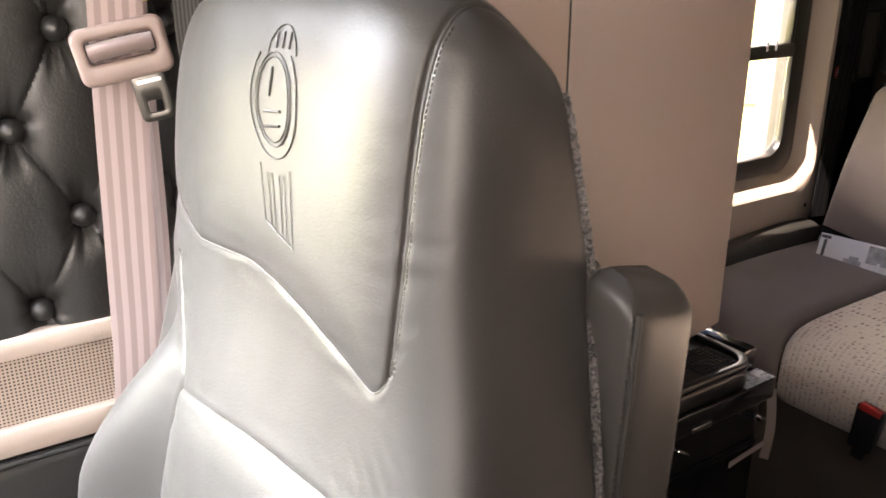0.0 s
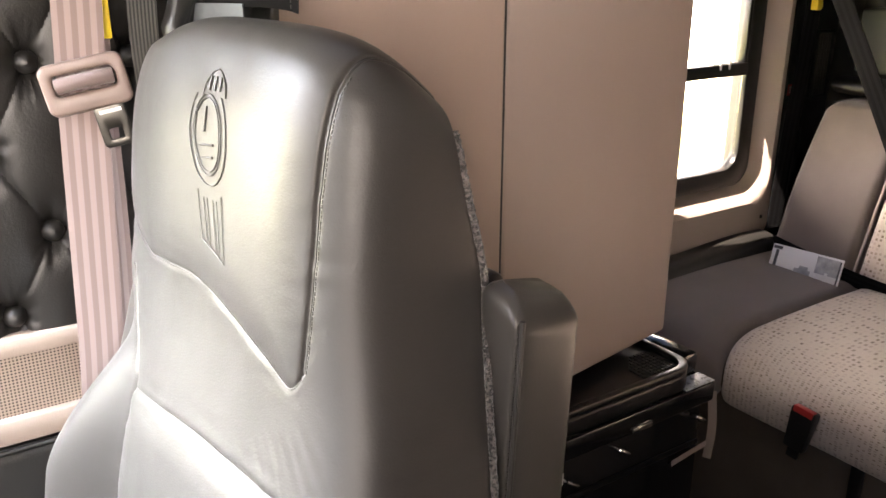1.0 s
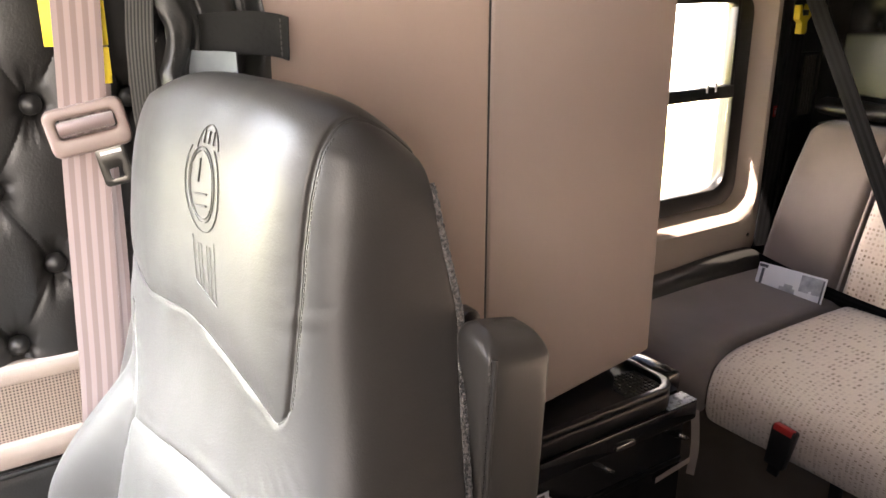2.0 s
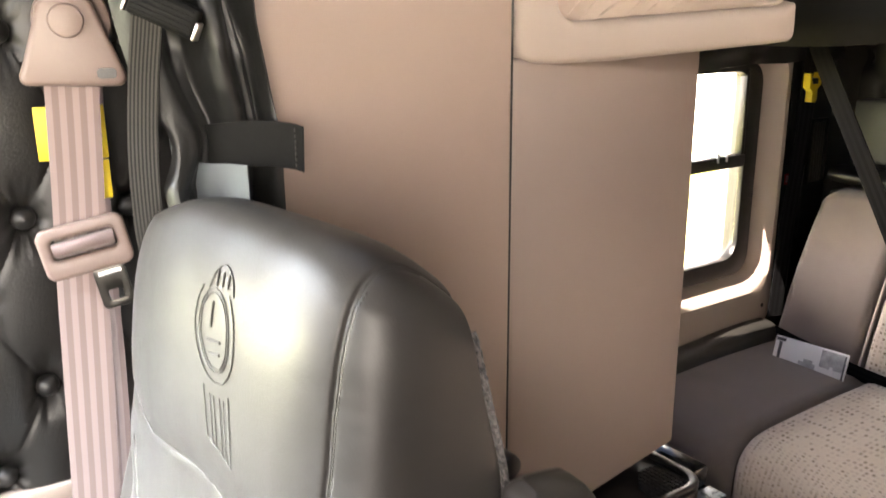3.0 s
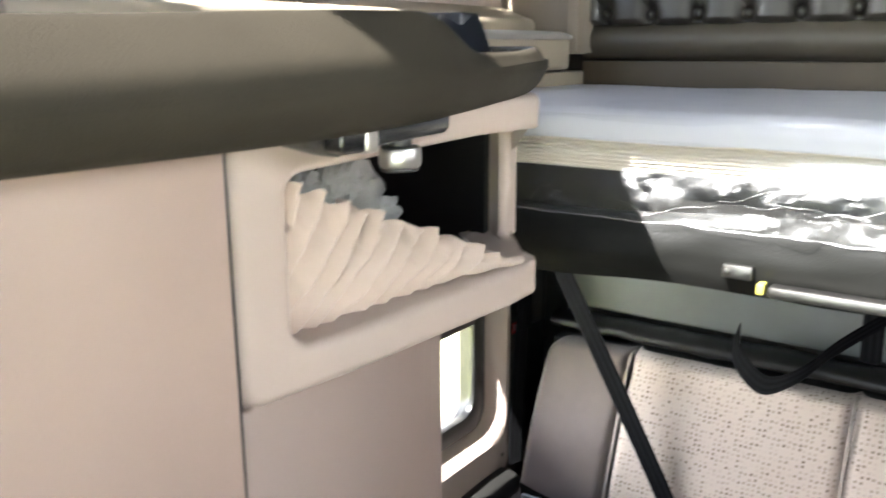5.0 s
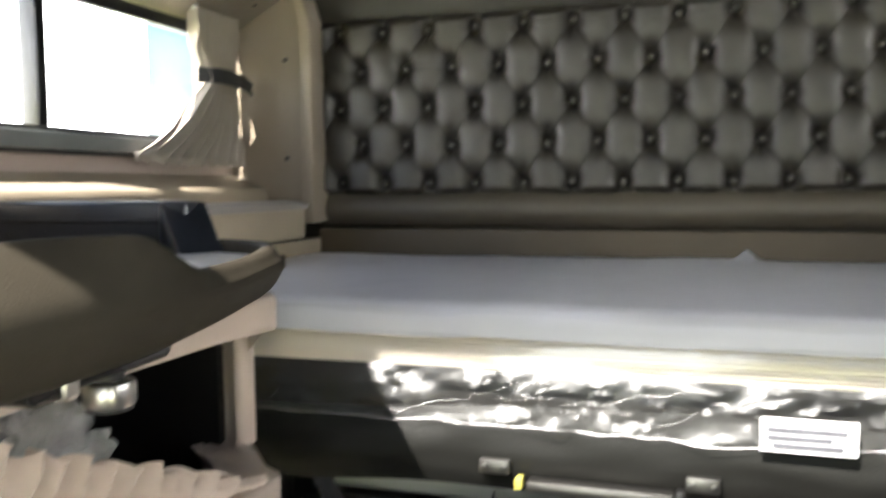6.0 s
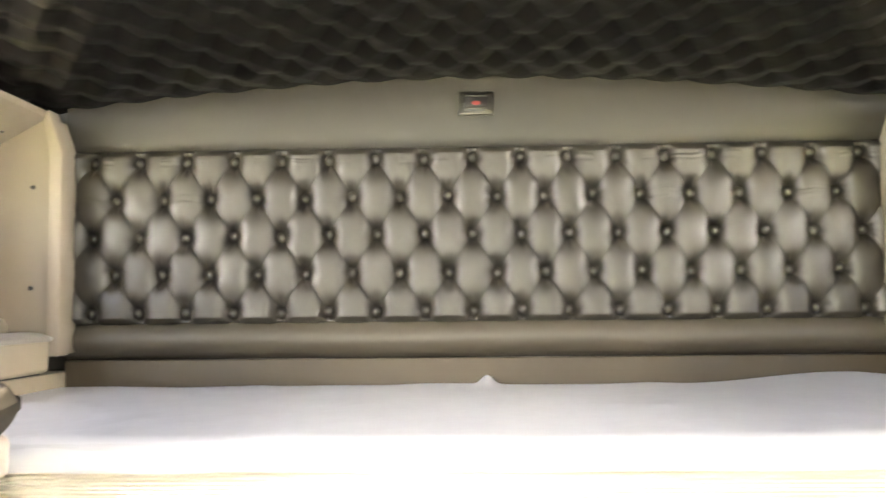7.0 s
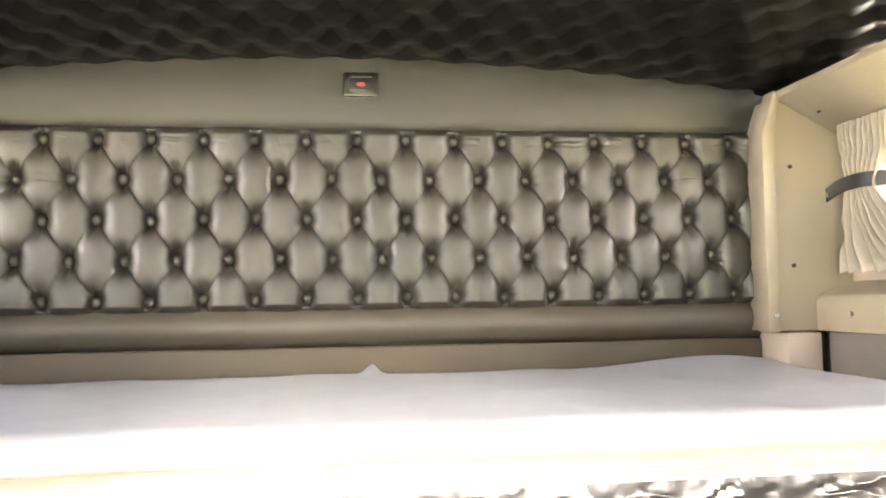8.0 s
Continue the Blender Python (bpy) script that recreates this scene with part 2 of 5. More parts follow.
CONSOLE_GLOSS = matter("satin black console plastic", (0.014, 0.016, 0.021), 0.30, spec=0.6, bump=0.15, bump_scale=500, wear=0.1)
DULL_YELLOW = matter("dull yellow plastic", (0.40, 0.36, 0.07), 0.5, wear=0.1)
PLATE_METAL = matter("dark tarnished chrome", (0.075, 0.072, 0.066), 0.32, 1.0, wear=0.12, scale=40)
GUNMETAL = matter("dull grey metal", (0.17, 0.165, 0.155), 0.40, 1.0, wear=0.1, scale=30)
SKIRT_VINYL = matter("charcoal skirt vinyl", (0.009, 0.009, 0.008), 0.50, spec=0.18, bump=0.25, bump_scale=400, wear=0.1, soft_bump=0.15, soft_scale=14)


def glowing_field(name):
    """Emission stands in for daylight: overexposed grass low down, hazy white sky above."""
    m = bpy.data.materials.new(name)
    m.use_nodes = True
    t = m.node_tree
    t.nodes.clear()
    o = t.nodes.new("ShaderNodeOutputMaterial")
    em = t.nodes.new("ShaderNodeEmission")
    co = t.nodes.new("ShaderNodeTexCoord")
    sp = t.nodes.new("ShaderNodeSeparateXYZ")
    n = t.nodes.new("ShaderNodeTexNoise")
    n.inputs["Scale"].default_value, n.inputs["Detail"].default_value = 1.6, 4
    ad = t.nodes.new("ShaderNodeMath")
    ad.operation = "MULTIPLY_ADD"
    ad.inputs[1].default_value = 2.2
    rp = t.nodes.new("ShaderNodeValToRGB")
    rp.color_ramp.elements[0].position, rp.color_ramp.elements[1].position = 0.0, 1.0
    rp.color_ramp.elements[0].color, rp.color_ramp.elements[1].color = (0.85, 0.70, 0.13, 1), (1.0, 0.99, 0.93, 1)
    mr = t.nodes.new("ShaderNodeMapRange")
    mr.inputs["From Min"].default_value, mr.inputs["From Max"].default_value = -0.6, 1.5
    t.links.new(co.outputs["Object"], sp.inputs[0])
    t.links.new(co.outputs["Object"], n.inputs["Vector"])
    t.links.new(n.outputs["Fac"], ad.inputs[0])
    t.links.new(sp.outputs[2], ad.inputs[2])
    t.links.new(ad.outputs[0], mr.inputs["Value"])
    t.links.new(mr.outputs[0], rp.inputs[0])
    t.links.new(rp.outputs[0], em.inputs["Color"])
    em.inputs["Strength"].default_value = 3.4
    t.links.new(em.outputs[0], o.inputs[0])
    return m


GLOWING_FIELD = glowing_field("glowing field backdrop")
FLOOR_MAT = matter("black ribbed floor mat", (0.022, 0.021, 0.02), 0.75, bump=0.5, bump_scale=90)
SPEAKER = matter("perforated taupe panel", (0.40, 0.325, 0.27), 0.55, bump=0.1, wear=0.03)


def ribbed(m, pitch, depth):
    """Fine level ribs, pitch metres apart."""
    t = m.node_tree
    p = t.nodes["Principled BSDF"]
    co = t.nodes.new("ShaderNodeTexCoord")
    wv = t.nodes.new("ShaderNodeTexWave")
    wv.bands_direction = "Z"
    wv.inputs["Scale"].default_value = 0.314 / pitch
    wv.inputs["Distortion"].default_value = 0.3
    b = t.nodes.new("ShaderNodeBump")
    b.inputs["Strength"].default_value, b.inputs["Distance"].default_value = depth, 0.003
    t.links.new(co.outputs["Object"], wv.inputs["Vector"])
    t.links.new(wv.outputs["Fac"], b.inputs["Height"])
    t.links.new(b.outputs[0], p.inputs["Normal"])


def perforate(m, pitch):
    """Rows of small dark holes, on the panel's own plane."""
    t = m.node_tree
    p = t.nodes["Principled BSDF"]
    uv = t.nodes.new("ShaderNodeUVMap")
    sc = t.nodes.new("ShaderNodeVectorMath")
    sc.operation = "SCALE"
    sc.inputs["Scale"].default_value = 1 / pitch
    t.links.new(uv.outputs[0], sc.inputs[0])
    vo = t.nodes.new("ShaderNodeTexVoronoi")
    vo.inputs["Scale"].default_value, vo.inputs["Randomness"].default_value = 1.0, 0.0
    t.links.new(sc.outputs[0], vo.inputs["Vector"])
    rp = t.nodes.new("ShaderNodeValToRGB")
    rp.color_ramp.elements[0].position, rp.color_ramp.elements[1].position = 0.24, 0.34
    rp.color_ramp.elements[0].color, rp.color_ramp.elements[1].color = (0.05, 0.04, 0.035, 1), (0.42, 0.34, 0.285, 1)
    t.links.new(vo.outputs["Distance"], rp.inputs[0])
    t.links.new(rp.outputs[0], p.inputs["Base Color"])


perforate(SPEAKER, 0.0042)
ribbed(MATTRESS, 0.0065, 0.8)


# ---- mesh helpers ----
def link(name, mesh, material, parent=None, label="", flat=False):
    """One mesh object under a thing or a part."""
    for f in mesh.polygons:
        f.use_smooth = not flat
    if not flat:
        mesh.set_sharp_from_angle(angle=radians(38))
    if material and not mesh.materials:
        mesh.materials.append(material)
    ob = new(name, mesh)
    if parent:
        ob.parent = parent
    if label:
        ob["label"] = label
    return ob


def part(name, bm, material, parent=None, label=""):
    mesh = bpy.data.meshes.new(name)
    bm.normal_update()
    bm.to_mesh(mesh)
    bm.free()
    return link(name, mesh, material, parent, label)


def thing(name, at=(0, 0, 0), label="", category="", group="", kind=""):
    ob = new(name)
    ob.location = at
    ob.empty_display_size = 0.05
    tagged(ob, label, category, group, kind)
    bpy.context.view_layer.update()
    return ob


def hang(ob, parent):
    """Puts ob under parent without moving it."""
    ob.parent = parent
    ob.matrix_parent_inverse = parent.matrix_world.inverted()
    return ob


def block(x0, x1, y0, y1, z0, z1, bevel=0.004, seg=2):
    bm = bmesh.new()
    bmesh.ops.create_cube(bm, size=1)
    bmesh.ops.scale(bm, vec=(x1 - x0, y1 - y0, z1 - z0), verts=bm.verts)
    bmesh.ops.translate(bm, vec=((x0 + x1) / 2, (y0 + y1) / 2, (z0 + z1) / 2), verts=bm.verts)
    if bevel:
        bmesh.ops.bevel(bm, geom=list(bm.edges), offset=bevel, segments=seg, profile=0.5, affect="EDGES")
    return bm


def joined(*bms):
    out = bmesh.new()
    for b in bms:
        m = bpy.data.meshes.new("tmp")
        b.to_mesh(m)
        b.free()
        out.from_mesh(m)
        bpy.data.meshes.remove(m)
    return out


def moved(bm, m):
    bmesh.ops.transform(bm, matrix=m, verts=bm.verts)
    return bm


def sheet(f, nu, nv, close_u=False, uv=None, thick=0.0, cap=False):
    """A grid of f(u, v) for u, v in 0..1, with a UV layer in metres where uv = (width, height) is given."""
    n = nu if close_u else nu + 1
    pts = [tuple(f(i / nu, j / nv)) for j in range(nv + 1) for i in range(n)]
    faces = []
    for j in range(nv):
        for i in range(nu):
            a, b = i, (i + 1) % n
            faces.append((j * n + a, j * n + b, (j + 1) * n + b, (j + 1) * n + a))
    if cap and close_u:
        faces.append(tuple(range(n))[::-1])
        faces.append(tuple(nv * n + i for i in range(n)))
    mesh = bpy.data.meshes.new("sheet")
    mesh.from_pydata(pts, [], faces)
    if uv:
        layer = mesh.uv_layers.new(name="UVMap")
        data = np.empty(len(mesh.loops) * 2, np.float32)
        idx = np.empty(len(mesh.loops), np.int32)
        mesh.loops.foreach_get("vertex_index", idx)
        data[0::2] = (idx % n) / nu * uv[0]
        data[1::2] = (idx // n) / nv * uv[1]
        layer.data.foreach_set("uv", data)
    mesh.update()
    if thick:
        bm = bmesh.new()
        bm.from_mesh(mesh)
        bmesh.ops.solidify(bm, geom=list(bm.faces), thickness=thick)
        bm.to_mesh(mesh)
        bm.free()
    return mesh


def smooth_path(points, steps=8):
    """A Catmull-Rom line through the points."""
    p = [Vector(q) for q in points]
    p = [2 * p[0] - p[1]] + p + [2 * p[-1] - p[-2]]
    out = []
    for i in range(1, len(p) - 2):
        for k in range(steps):
            t = k / steps
            out.append(0.5 * ((2 * p[i]) + (p[i + 1] - p[i - 1]) * t + (2 * p[i - 1] - 5 * p[i] + 4 * p[i + 1] - p[i + 2]) * t * t
                              + (3 * p[i] - p[i - 1] - 3 * p[i + 1] + p[i + 2]) * t ** 3))
    out.append(p[-2])
    return out


def ribbon(points, across, width, thick=0.0016, steps=6):
    """A flat strap along a line; across is its sideways direction (one, or one for each point)."""
    line = smooth_path(points, steps)
    n = len(line)
    ways = [Vector(across).normalized()] * n if not isinstance(across, list) else [
        Vector(q).normalized() for q in smooth_path(across, steps)]
    tan = [(line[min(i + 1, n - 1)] - line[max(i - 1, 0)]).normalized() for i in range(n)]
    length = sum((line[i + 1] - line[i]).length for i in range(n - 1))
    cols = [(-1, -1), (-0.5, -1), (0, -1), (0.5, -1), (1, -1), (1, 1), (0.5, 1), (0, 1), (-0.5, 1), (-1, 1)]
    pts, faces = [], []
    for i in range(n):
        side = ways[i]
        face = side.cross(tan[i]).normalized()
        for a, b in cols:
            pts.append(line[i] + side * a * width / 2 + face * b * thick / 2)
    m = len(cols)
    for i in range(n - 1):
        for k in range(m):
            faces.append((i * m + k, i * m + (k + 1) % m, (i + 1) * m + (k + 1) % m, (i + 1) * m + k))
    faces += [tuple(range(m))[::-1], tuple((n - 1) * m + k for k in range(m))]
    mesh = bpy.data.meshes.new("strap")
    mesh.from_pydata([tuple(q) for q in pts], [], faces)
    layer = mesh.uv_layers.new(name="UVMap")
    for loop in mesh.loops:
        i, k = divmod(loop.vertex_index, m)
        layer.data[loop.index].uv = ((cols[k][0] + 1) / 2, i / (n - 1) * length)
    mesh.update()
    return mesh


def tube(points, r, sides=10, steps=6, closed=False, rough_r=0.0):
    line = smooth_path(points, steps) if steps > 1 else [Vector(q) for q in points]
    n = len(line)
    pts, faces = [], []
    up = Vector((0, 0, 1))
    for i in range(n):
        if closed:
            t = (line[(i + 1) % n] - line[i - 1]).normalized()
        else:
            t = (line[min(i + 1, n - 1)] - line[max(i - 1, 0)]).normalized()
        a = t.cross(up if abs(t.z) < 0.9 else Vector((1, 0, 0))).normalized()
        b = t.cross(a)
        for k in range(sides):
            w = 2 * math.pi * k / sides
            q = r * (1 + random.uniform(-rough_r, rough_r))
            pts.append(tuple(line[i] + a * math.cos(w) * q + b * math.sin(w) * q))
    for i in range(n if closed else n - 1):
        j = (i + 1) % n
        for k in range(sides):
            faces.append((i * sides + k, i * sides + (k + 1) % sides, j * sides + (k + 1) % sides, j * sides + k))
    if not closed:
        faces += [tuple(range(sides))[::-1], tuple((n - 1) * sides + k for k in range(sides))]
    mesh = bpy.data.meshes.new("tube")
    mesh.from_pydata(pts, [], faces)
    mesh.update()
    return mesh


def round_rect(a0, a1, b0, b1, r, n=6):
    pts = []
    for ca, cb, w in ((a1 - r, b1 - r, 0), (a0 + r, b1 - r, 90), (a0 + r, b0 + r, 180), (a1 - r, b0 + r, 270)):
        for k in range(n + 1):
            t = radians(w + 90 * k / n)
            pts.append((ca + r * math.cos(t), cb + r * math.sin(t)))
    return pts


AXES = {"x": lambda a, b, d: (d, a, b), "y": lambda a, b, d: (a, d, b), "z": lambda a, b, d: (a, b, d)}


def prism(poly, axis, d0, d1, bevel=0.003, seg=2):
    """A flat outline (two coordinates) pushed along an axis from d0 to d1."""
    f = AXES[axis]
    bm = bmesh.new()
    lo = [bm.verts.new(f(a, b, d0)) for a, b in poly]
    hi = [bm.verts.new(f(a, b, d1)) for a, b in poly]
    n = len(poly)
    bm.faces.new(lo)
    bm.faces.new(hi[::-1])
    for i in range(n):
        bm.faces.new((lo[i], hi[i], hi[(i + 1) % n], lo[(i + 1) % n]))
    bmesh.ops.recalc_face_normals(bm, faces=bm.faces)
    if bevel:
        edges = [e for e in bm.edges if len(e.link_faces) == 2 and e.calc_face_angle(0) > 0.6]
        bmesh.ops.bevel(bm, geom=edges, offset=bevel, segments=seg, profile=0.5, affect="EDGES")
    return bm


def ring(outer, inner, axis, d0, d1, bevel=0.003, seg=2):
    """A frame between two outlines of as many points, from d0 to d1 along an axis."""
    f = AXES[axis]
    bm = bmesh.new()
    n = len(outer)
    loops = [[bm.verts.new(f(a, b, d)) for a, b in poly] for poly, d in ((outer, d0), (inner, d0), (inner, d1), (outer, d1))]
    for k in range(4):
        p, q = loops[k], loops[(k + 1) % 4]
        for i in range(n):
            bm.faces.new((p[i], p[(i + 1) % n], q[(i + 1) % n], q[i]))
    bmesh.ops.recalc_face_normals(bm, faces=bm.faces)
    if bevel:
        edges = [e for e in bm.edges if e.calc_face_angle(0) > 0.6]
        bmesh.ops.bevel(bm, geom=edges, offset=bevel, segments=seg, profile=0.5, affect="EDGES")
    return bm


def disc(at, axis, r, thick, n=20, bevel=0.0):
    pts = [(r * math.cos(2 * math.pi * k / n), r * math.sin(2 * math.pi * k / n)) for k in range(n)]
    bm = prism(pts, axis, -thick / 2, thick / 2, bevel)
    return moved(bm, Matrix.Translation(at))


def knob_mesh(r, high, n=14, m=5):
    """A covered upholstery button, domed along -y."""
    def f(u, v):
        w = 2 * math.pi * u
        q = math.sin(v * math.pi / 2)
        return (r * q * math.cos(w), -high * math.cos(v * math.pi / 2), r * q * math.sin(w))
    return sheet(f, n, m, close_u=True)


def tuft(a, b, da, db, a0, b0, wrinkle=0.0, pinch=0.155, deep=0.78):
    """Height 0..1 of diamond tufting with buttons da apart in rows db apart, every other row set off by half:
    soft pillows, a sharp fold along one diagonal, a softer one along the other, a funnel at each button."""
    p, q = (a - a0) / da, (b - b0) / (2 * db)
    u, v = p + q, q - p
    fu, fv = u - math.floor(u), v - math.floor(v)
    e = 16 * fu * (1 - fu) * fv * (1 - fv)
    du, dv = min(fu, 1 - fu), min(fv, 1 - fv)
    near = math.hypot(du, dv)
    body = 0.88 + 0.12 * e ** 0.6
    h = body - 0.090 * math.exp(-du / 0.014) - 0.050 * math.exp(-dv / 0.016) - deep * math.exp(-(near / pinch) ** 1.5)
    if wrinkle:
        ru, rv = round(u), round(v)
        x, y = (u - v) / 2 - (ru - rv) / 2, (u + v) / 2 - (ru + rv) / 2
        ang = math.atan2(y, x)
        k = noise.noise(Vector((math.cos(ang) * 2.9 + ru * 3.1, math.sin(ang) * 2.9 + rv * 5.7, 1.3)))
        h += wrinkle * k * math.exp(-((near - 0.19) / 0.12) ** 2)
    return max(0.0, h)


# ---- large structure ----
def structure(name, bm, material, label, category=""):
    ob = part(name, bm, material)
    return tagged(ob, label, category or name.split("_")[0], kind="structure")


structure("ground", block(-60, 60, -60, 60, -1.5, -1.35, 0), GRASS, "sunlit dry grass outside the cab windows", "ground")
# glowing boards, their daylight put into the emission colour
glowing_boards = structure("backdrop", joined(block(-9.05, -9.0, -14, 10, -1.34, 5.0, 0), block(9.0, 9.05, -14, 10, -1.34, 5.0, 0)), GLOWING_FIELD,
                       "self-lit backdrop of hazy field and sky outside the side windows", "backdrop")
structure("floor", block(-1.28, 1.28, -3.6, 0.06, -0.05, 0.0, 0), FLOOR_MAT, "black ribbed rubber cab floor mat", "floor")

# cab front: closed but for the windscreen, which stays behind the camera
structure("wall_front", ring(round_rect(-1.28, 1.28, 0.0, 2.52, 0.02), round_rect(-0.78, 0.78, 0.98, 1.85, 0.08), "y", -3.55, -3.47, 0), DARK_PLASTIC,
          "dark cab front wall with windscreen opening", "wall")
for side, name in ((-1, "wall_cab_passenger"), (1, "wall_cab_driver")):
    a, b = sorted((side * 0.80, side * 0.94))
    bm = ring(round_rect(-3.50, -1.98, 0.0, 1.95, 0.02), round_rect(-3.32, -2.46, 0.92, 1.62, 0.06), "x", a, b, 0)
    structure(name, bm, DARK_PLASTIC, "dark cab side wall with door window opening", "wall")
    structure(name + "_return", block(*sorted((side * 0.80, side * 1.27)), -1.99, -1.95, 0.0, 1.95, 0), DARK_PLASTIC,
              "dark bulkhead edge between cab and sleeper", "wall")
    structure(name + "_upper", joined(block(*sorted((side * 1.22, side * 1.28)), -3.5, -1.95, 1.951, 2.52, 0), block(*sorted((side * 0.94, side * 1.22)), -3.5, -1.99, 1.90, 1.949, 0)), DARK_PLASTIC,
              "dark upper cab side wall above the doors", "wall")
# unseen roof above the cab, its two openings placed to shape the sun patches
ROOF = 2.47
for i, (x0, x1, y0, y1) in enumerate(((-1.28, 1.28, -3.55, -2.62), (-1.28, -1.02, -2.62, -2.19), (-0.30, 1.28, -2.62, -2.19),
                                      (-1.28, 1.28, -2.19, -2.03), (-1.28, -1.12, -2.03, -1.22), (-1.12, -0.80, -2.03, -1.70), (0.98, 1.28, -2.03, -1.22))):
    structure("roof", block(x0, x1, y0, y1, ROOF, ROOF + 0.05, 0), DARK_PLASTIC, "unseen dark roof pieces round openings that shape the sun", "roof")
# slanted front edge added to hold the sun off the bunk top
structure("roof", prism([(-1.28, -1.725), (1.28, -1.75), (1.28, 0.06), (-1.28, 0.06)], "z", ROOF + 0.052, ROOF + 0.1, 0), DARK_PLASTIC,
          "unseen roof shell above the padded ceiling, its front edge trimming the sun", "roof")
# sleeper shell
for side, name in ((-1, "wall_sleeper_left"), (1, "wall_sleeper_right")):
    a, b = sorted((side * 1.225, side * 1.275))
    n = 6
    up = round_rect(-1.75, -0.18, 1.78, 2.35, 0.05, n)
    low = round_rect(-1.30, -0.29, 0.61, 1.43, 0.06, n)
    top = ring(round_rect(-1.95, 0.06, 1.45, 2.52, 0.01, n), up, "x", a, b, 0)
    bottom = ring(round_rect(-1.95, 0.06, 0.0, 1.45, 0.01, n), low, "x", a, b, 0)
    structure(name, joined(top, bottom), BEIGE, "taupe sleeper side wall with window openings", "wall")
structure("wall_rear", block(-1.28, 1.28, 0.035, 0.09, 0.0, 2.55, 0), DARK_PLASTIC, "dark sleeper rear wall behind the padding", "wall")


# ---- rear wall padding ----
TD, TH, TX, TZ = 0.12, 0.0955, 0.0, 2.09
pad = thing("rear_wall_padding", (0, 0, 1.5), "grey-brown button-tufted vinyl padding on the rear wall", "padding")


def rear_f(u, v):
    x, z = -1.03 + 2.06 * u, 1.680 + (2.120 - 1.680) * v
    edge = min(1.0, (z - 1.680) / 0.016, (2.120 - z) / 0.020)
    h = 0.054 * tuft(x, z, TD, TH, TX, TZ, 0.07, 0.175, 0.95)
    # stretch folds beside some buttons of the upper rows
    pull = noise.noise(Vector((round(x / TD) * 3.7, round((z - TZ) / TH) * 2.3, 8)))
    wr = 0.0008 * noise.noise(Vector((x * 30, z * 30, 3)))
    if z > 1.97 and pull > 0.12:
        wr += 0.0024 * noise.noise(Vector((x * 9, (z + 0.10 * abs(x - TD * round(x / TD))) * 150, 5))) * max(0.0, 1 - abs(((z - TZ) / TH) - round((z - TZ) / TH)) / 0.25)
    return (x, 0.030 - (h + wr) * (0.35 + 0.65 * max(0.0, edge) ** 0.5), z)


panel = hang(link("tufted_panel", sheet(rear_f, 1000, 210), REAR_VINYL, None, "diamond-tufted vinyl panel"), pad)
knob = knob_mesh(0.0145, 0.014)
knob.materials.append(REAR_VINYL)
for f in knob.polygons:
    f.use_smooth = True
for r in range(5):
    for c in range(-9, 9):
        x = c * TD + (TD / 2 if r % 2 else 0.0)
        if abs(x) < 1.0:
            b = new("button", knob)
            b.location = (x + random.uniform(-0.003, 0.003), 0.0120, TZ - r * TH + random.uniform(-0.003, 0.003))
            hang(b, pad)
            b.parent = panel
            b.matrix_parent_inverse = panel.matrix_world.inverted()


def fascia_top(x):
    return 2.287 - 0.066 * (abs(x) / 1.03) ** 1.8 + 0.005 * abs(math.sin(math.pi * x / 0.12))


def fascia_f(u, v):
    x = -1.03 + 2.06 * u
    z = 2.121 + (fascia_top(x) + 0.03 - 2.121) * v
    return (x, 0.012 - 0.016 * math.sin(math.pi * min(1, v * 1.0)) ** 0.5, z)


hang(link("upper_band", sheet(fascia_f, 160, 16), PLAIN_VINYL, None, "smooth grey-brown vinyl band"), pad)


def roll_f(u, v):
    x = -1.03 + 2.06 * u
    w = math.pi * v
    return (x, 0.028 - 0.045 * math.sin(w) ** 0.7, 1.594 + 0.098 * v + 0.001 * math.sin(x * 9))


hang(link("padded_roll", sheet(roll_f, 80, 16), ROLL_VINYL, None, "rounded vinyl roll"), pad)
hang(part("lower_band", block(-1.03, 1.03, 0.004, 0.03, 1.40, 1.592, 0.006), BROWN_VINYL, None, "smooth brown lower vinyl band"), pad)

plate = thing("emblem_plate", (0.0125, -0.008, 2.2245), "small chrome emblem plate with red centre on the rear wall", "emblem")
hang(part("plate", prism(round_rect(-0.031, 0.056, 2.196, 2.254, 0.006), "y", -0.016, -0.004, 0.002), PLATE_METAL), plate)
hang(part("inner_shield", prism(round_rect(-0.018, 0.043, 2.203, 2.247, 0.014), "y", -0.0195, -0.016, 0.001), BLACK_PLASTIC, None, "dark recessed field"), plate)
hang(part("red_centre", prism([(0.0125 + 0.011 * math.cos(t / 10 * math.pi), 2.224 + 0.005 * math.sin(t / 10 * math.pi)) for t in range(20)], "y", -0.0215, -0.0195, 0), DULL_RED), plate)
for z in (2.243, 2.212):
    hang(part("bar", block(-0.014, 0.039, -0.0215, -0.0192, z - 0.0025, z + 0.0025, 0.001), PLATE_METAL), plate)


# ---- ceiling ----
def arch(x, y):
    return 2.292 - 0.066 * (abs(x) / 1.03) ** 1.8 + 0.10 * min(1.0, -y / 1.2)


def ceil_f(u, v):
    x = -1.16 + 2.32 * u
    y = 0.02 - 1.47 * v
    return (x, y, arch(x, y) - (0.010 + 0.012 * min(1.0, -y / 0.12 + 0.15)) * tuft(x, -y, 0.12, 0.085, 0.06, 0.0, 0.0, 0.40, 0.62) + 0.010)


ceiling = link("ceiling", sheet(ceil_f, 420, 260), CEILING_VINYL)
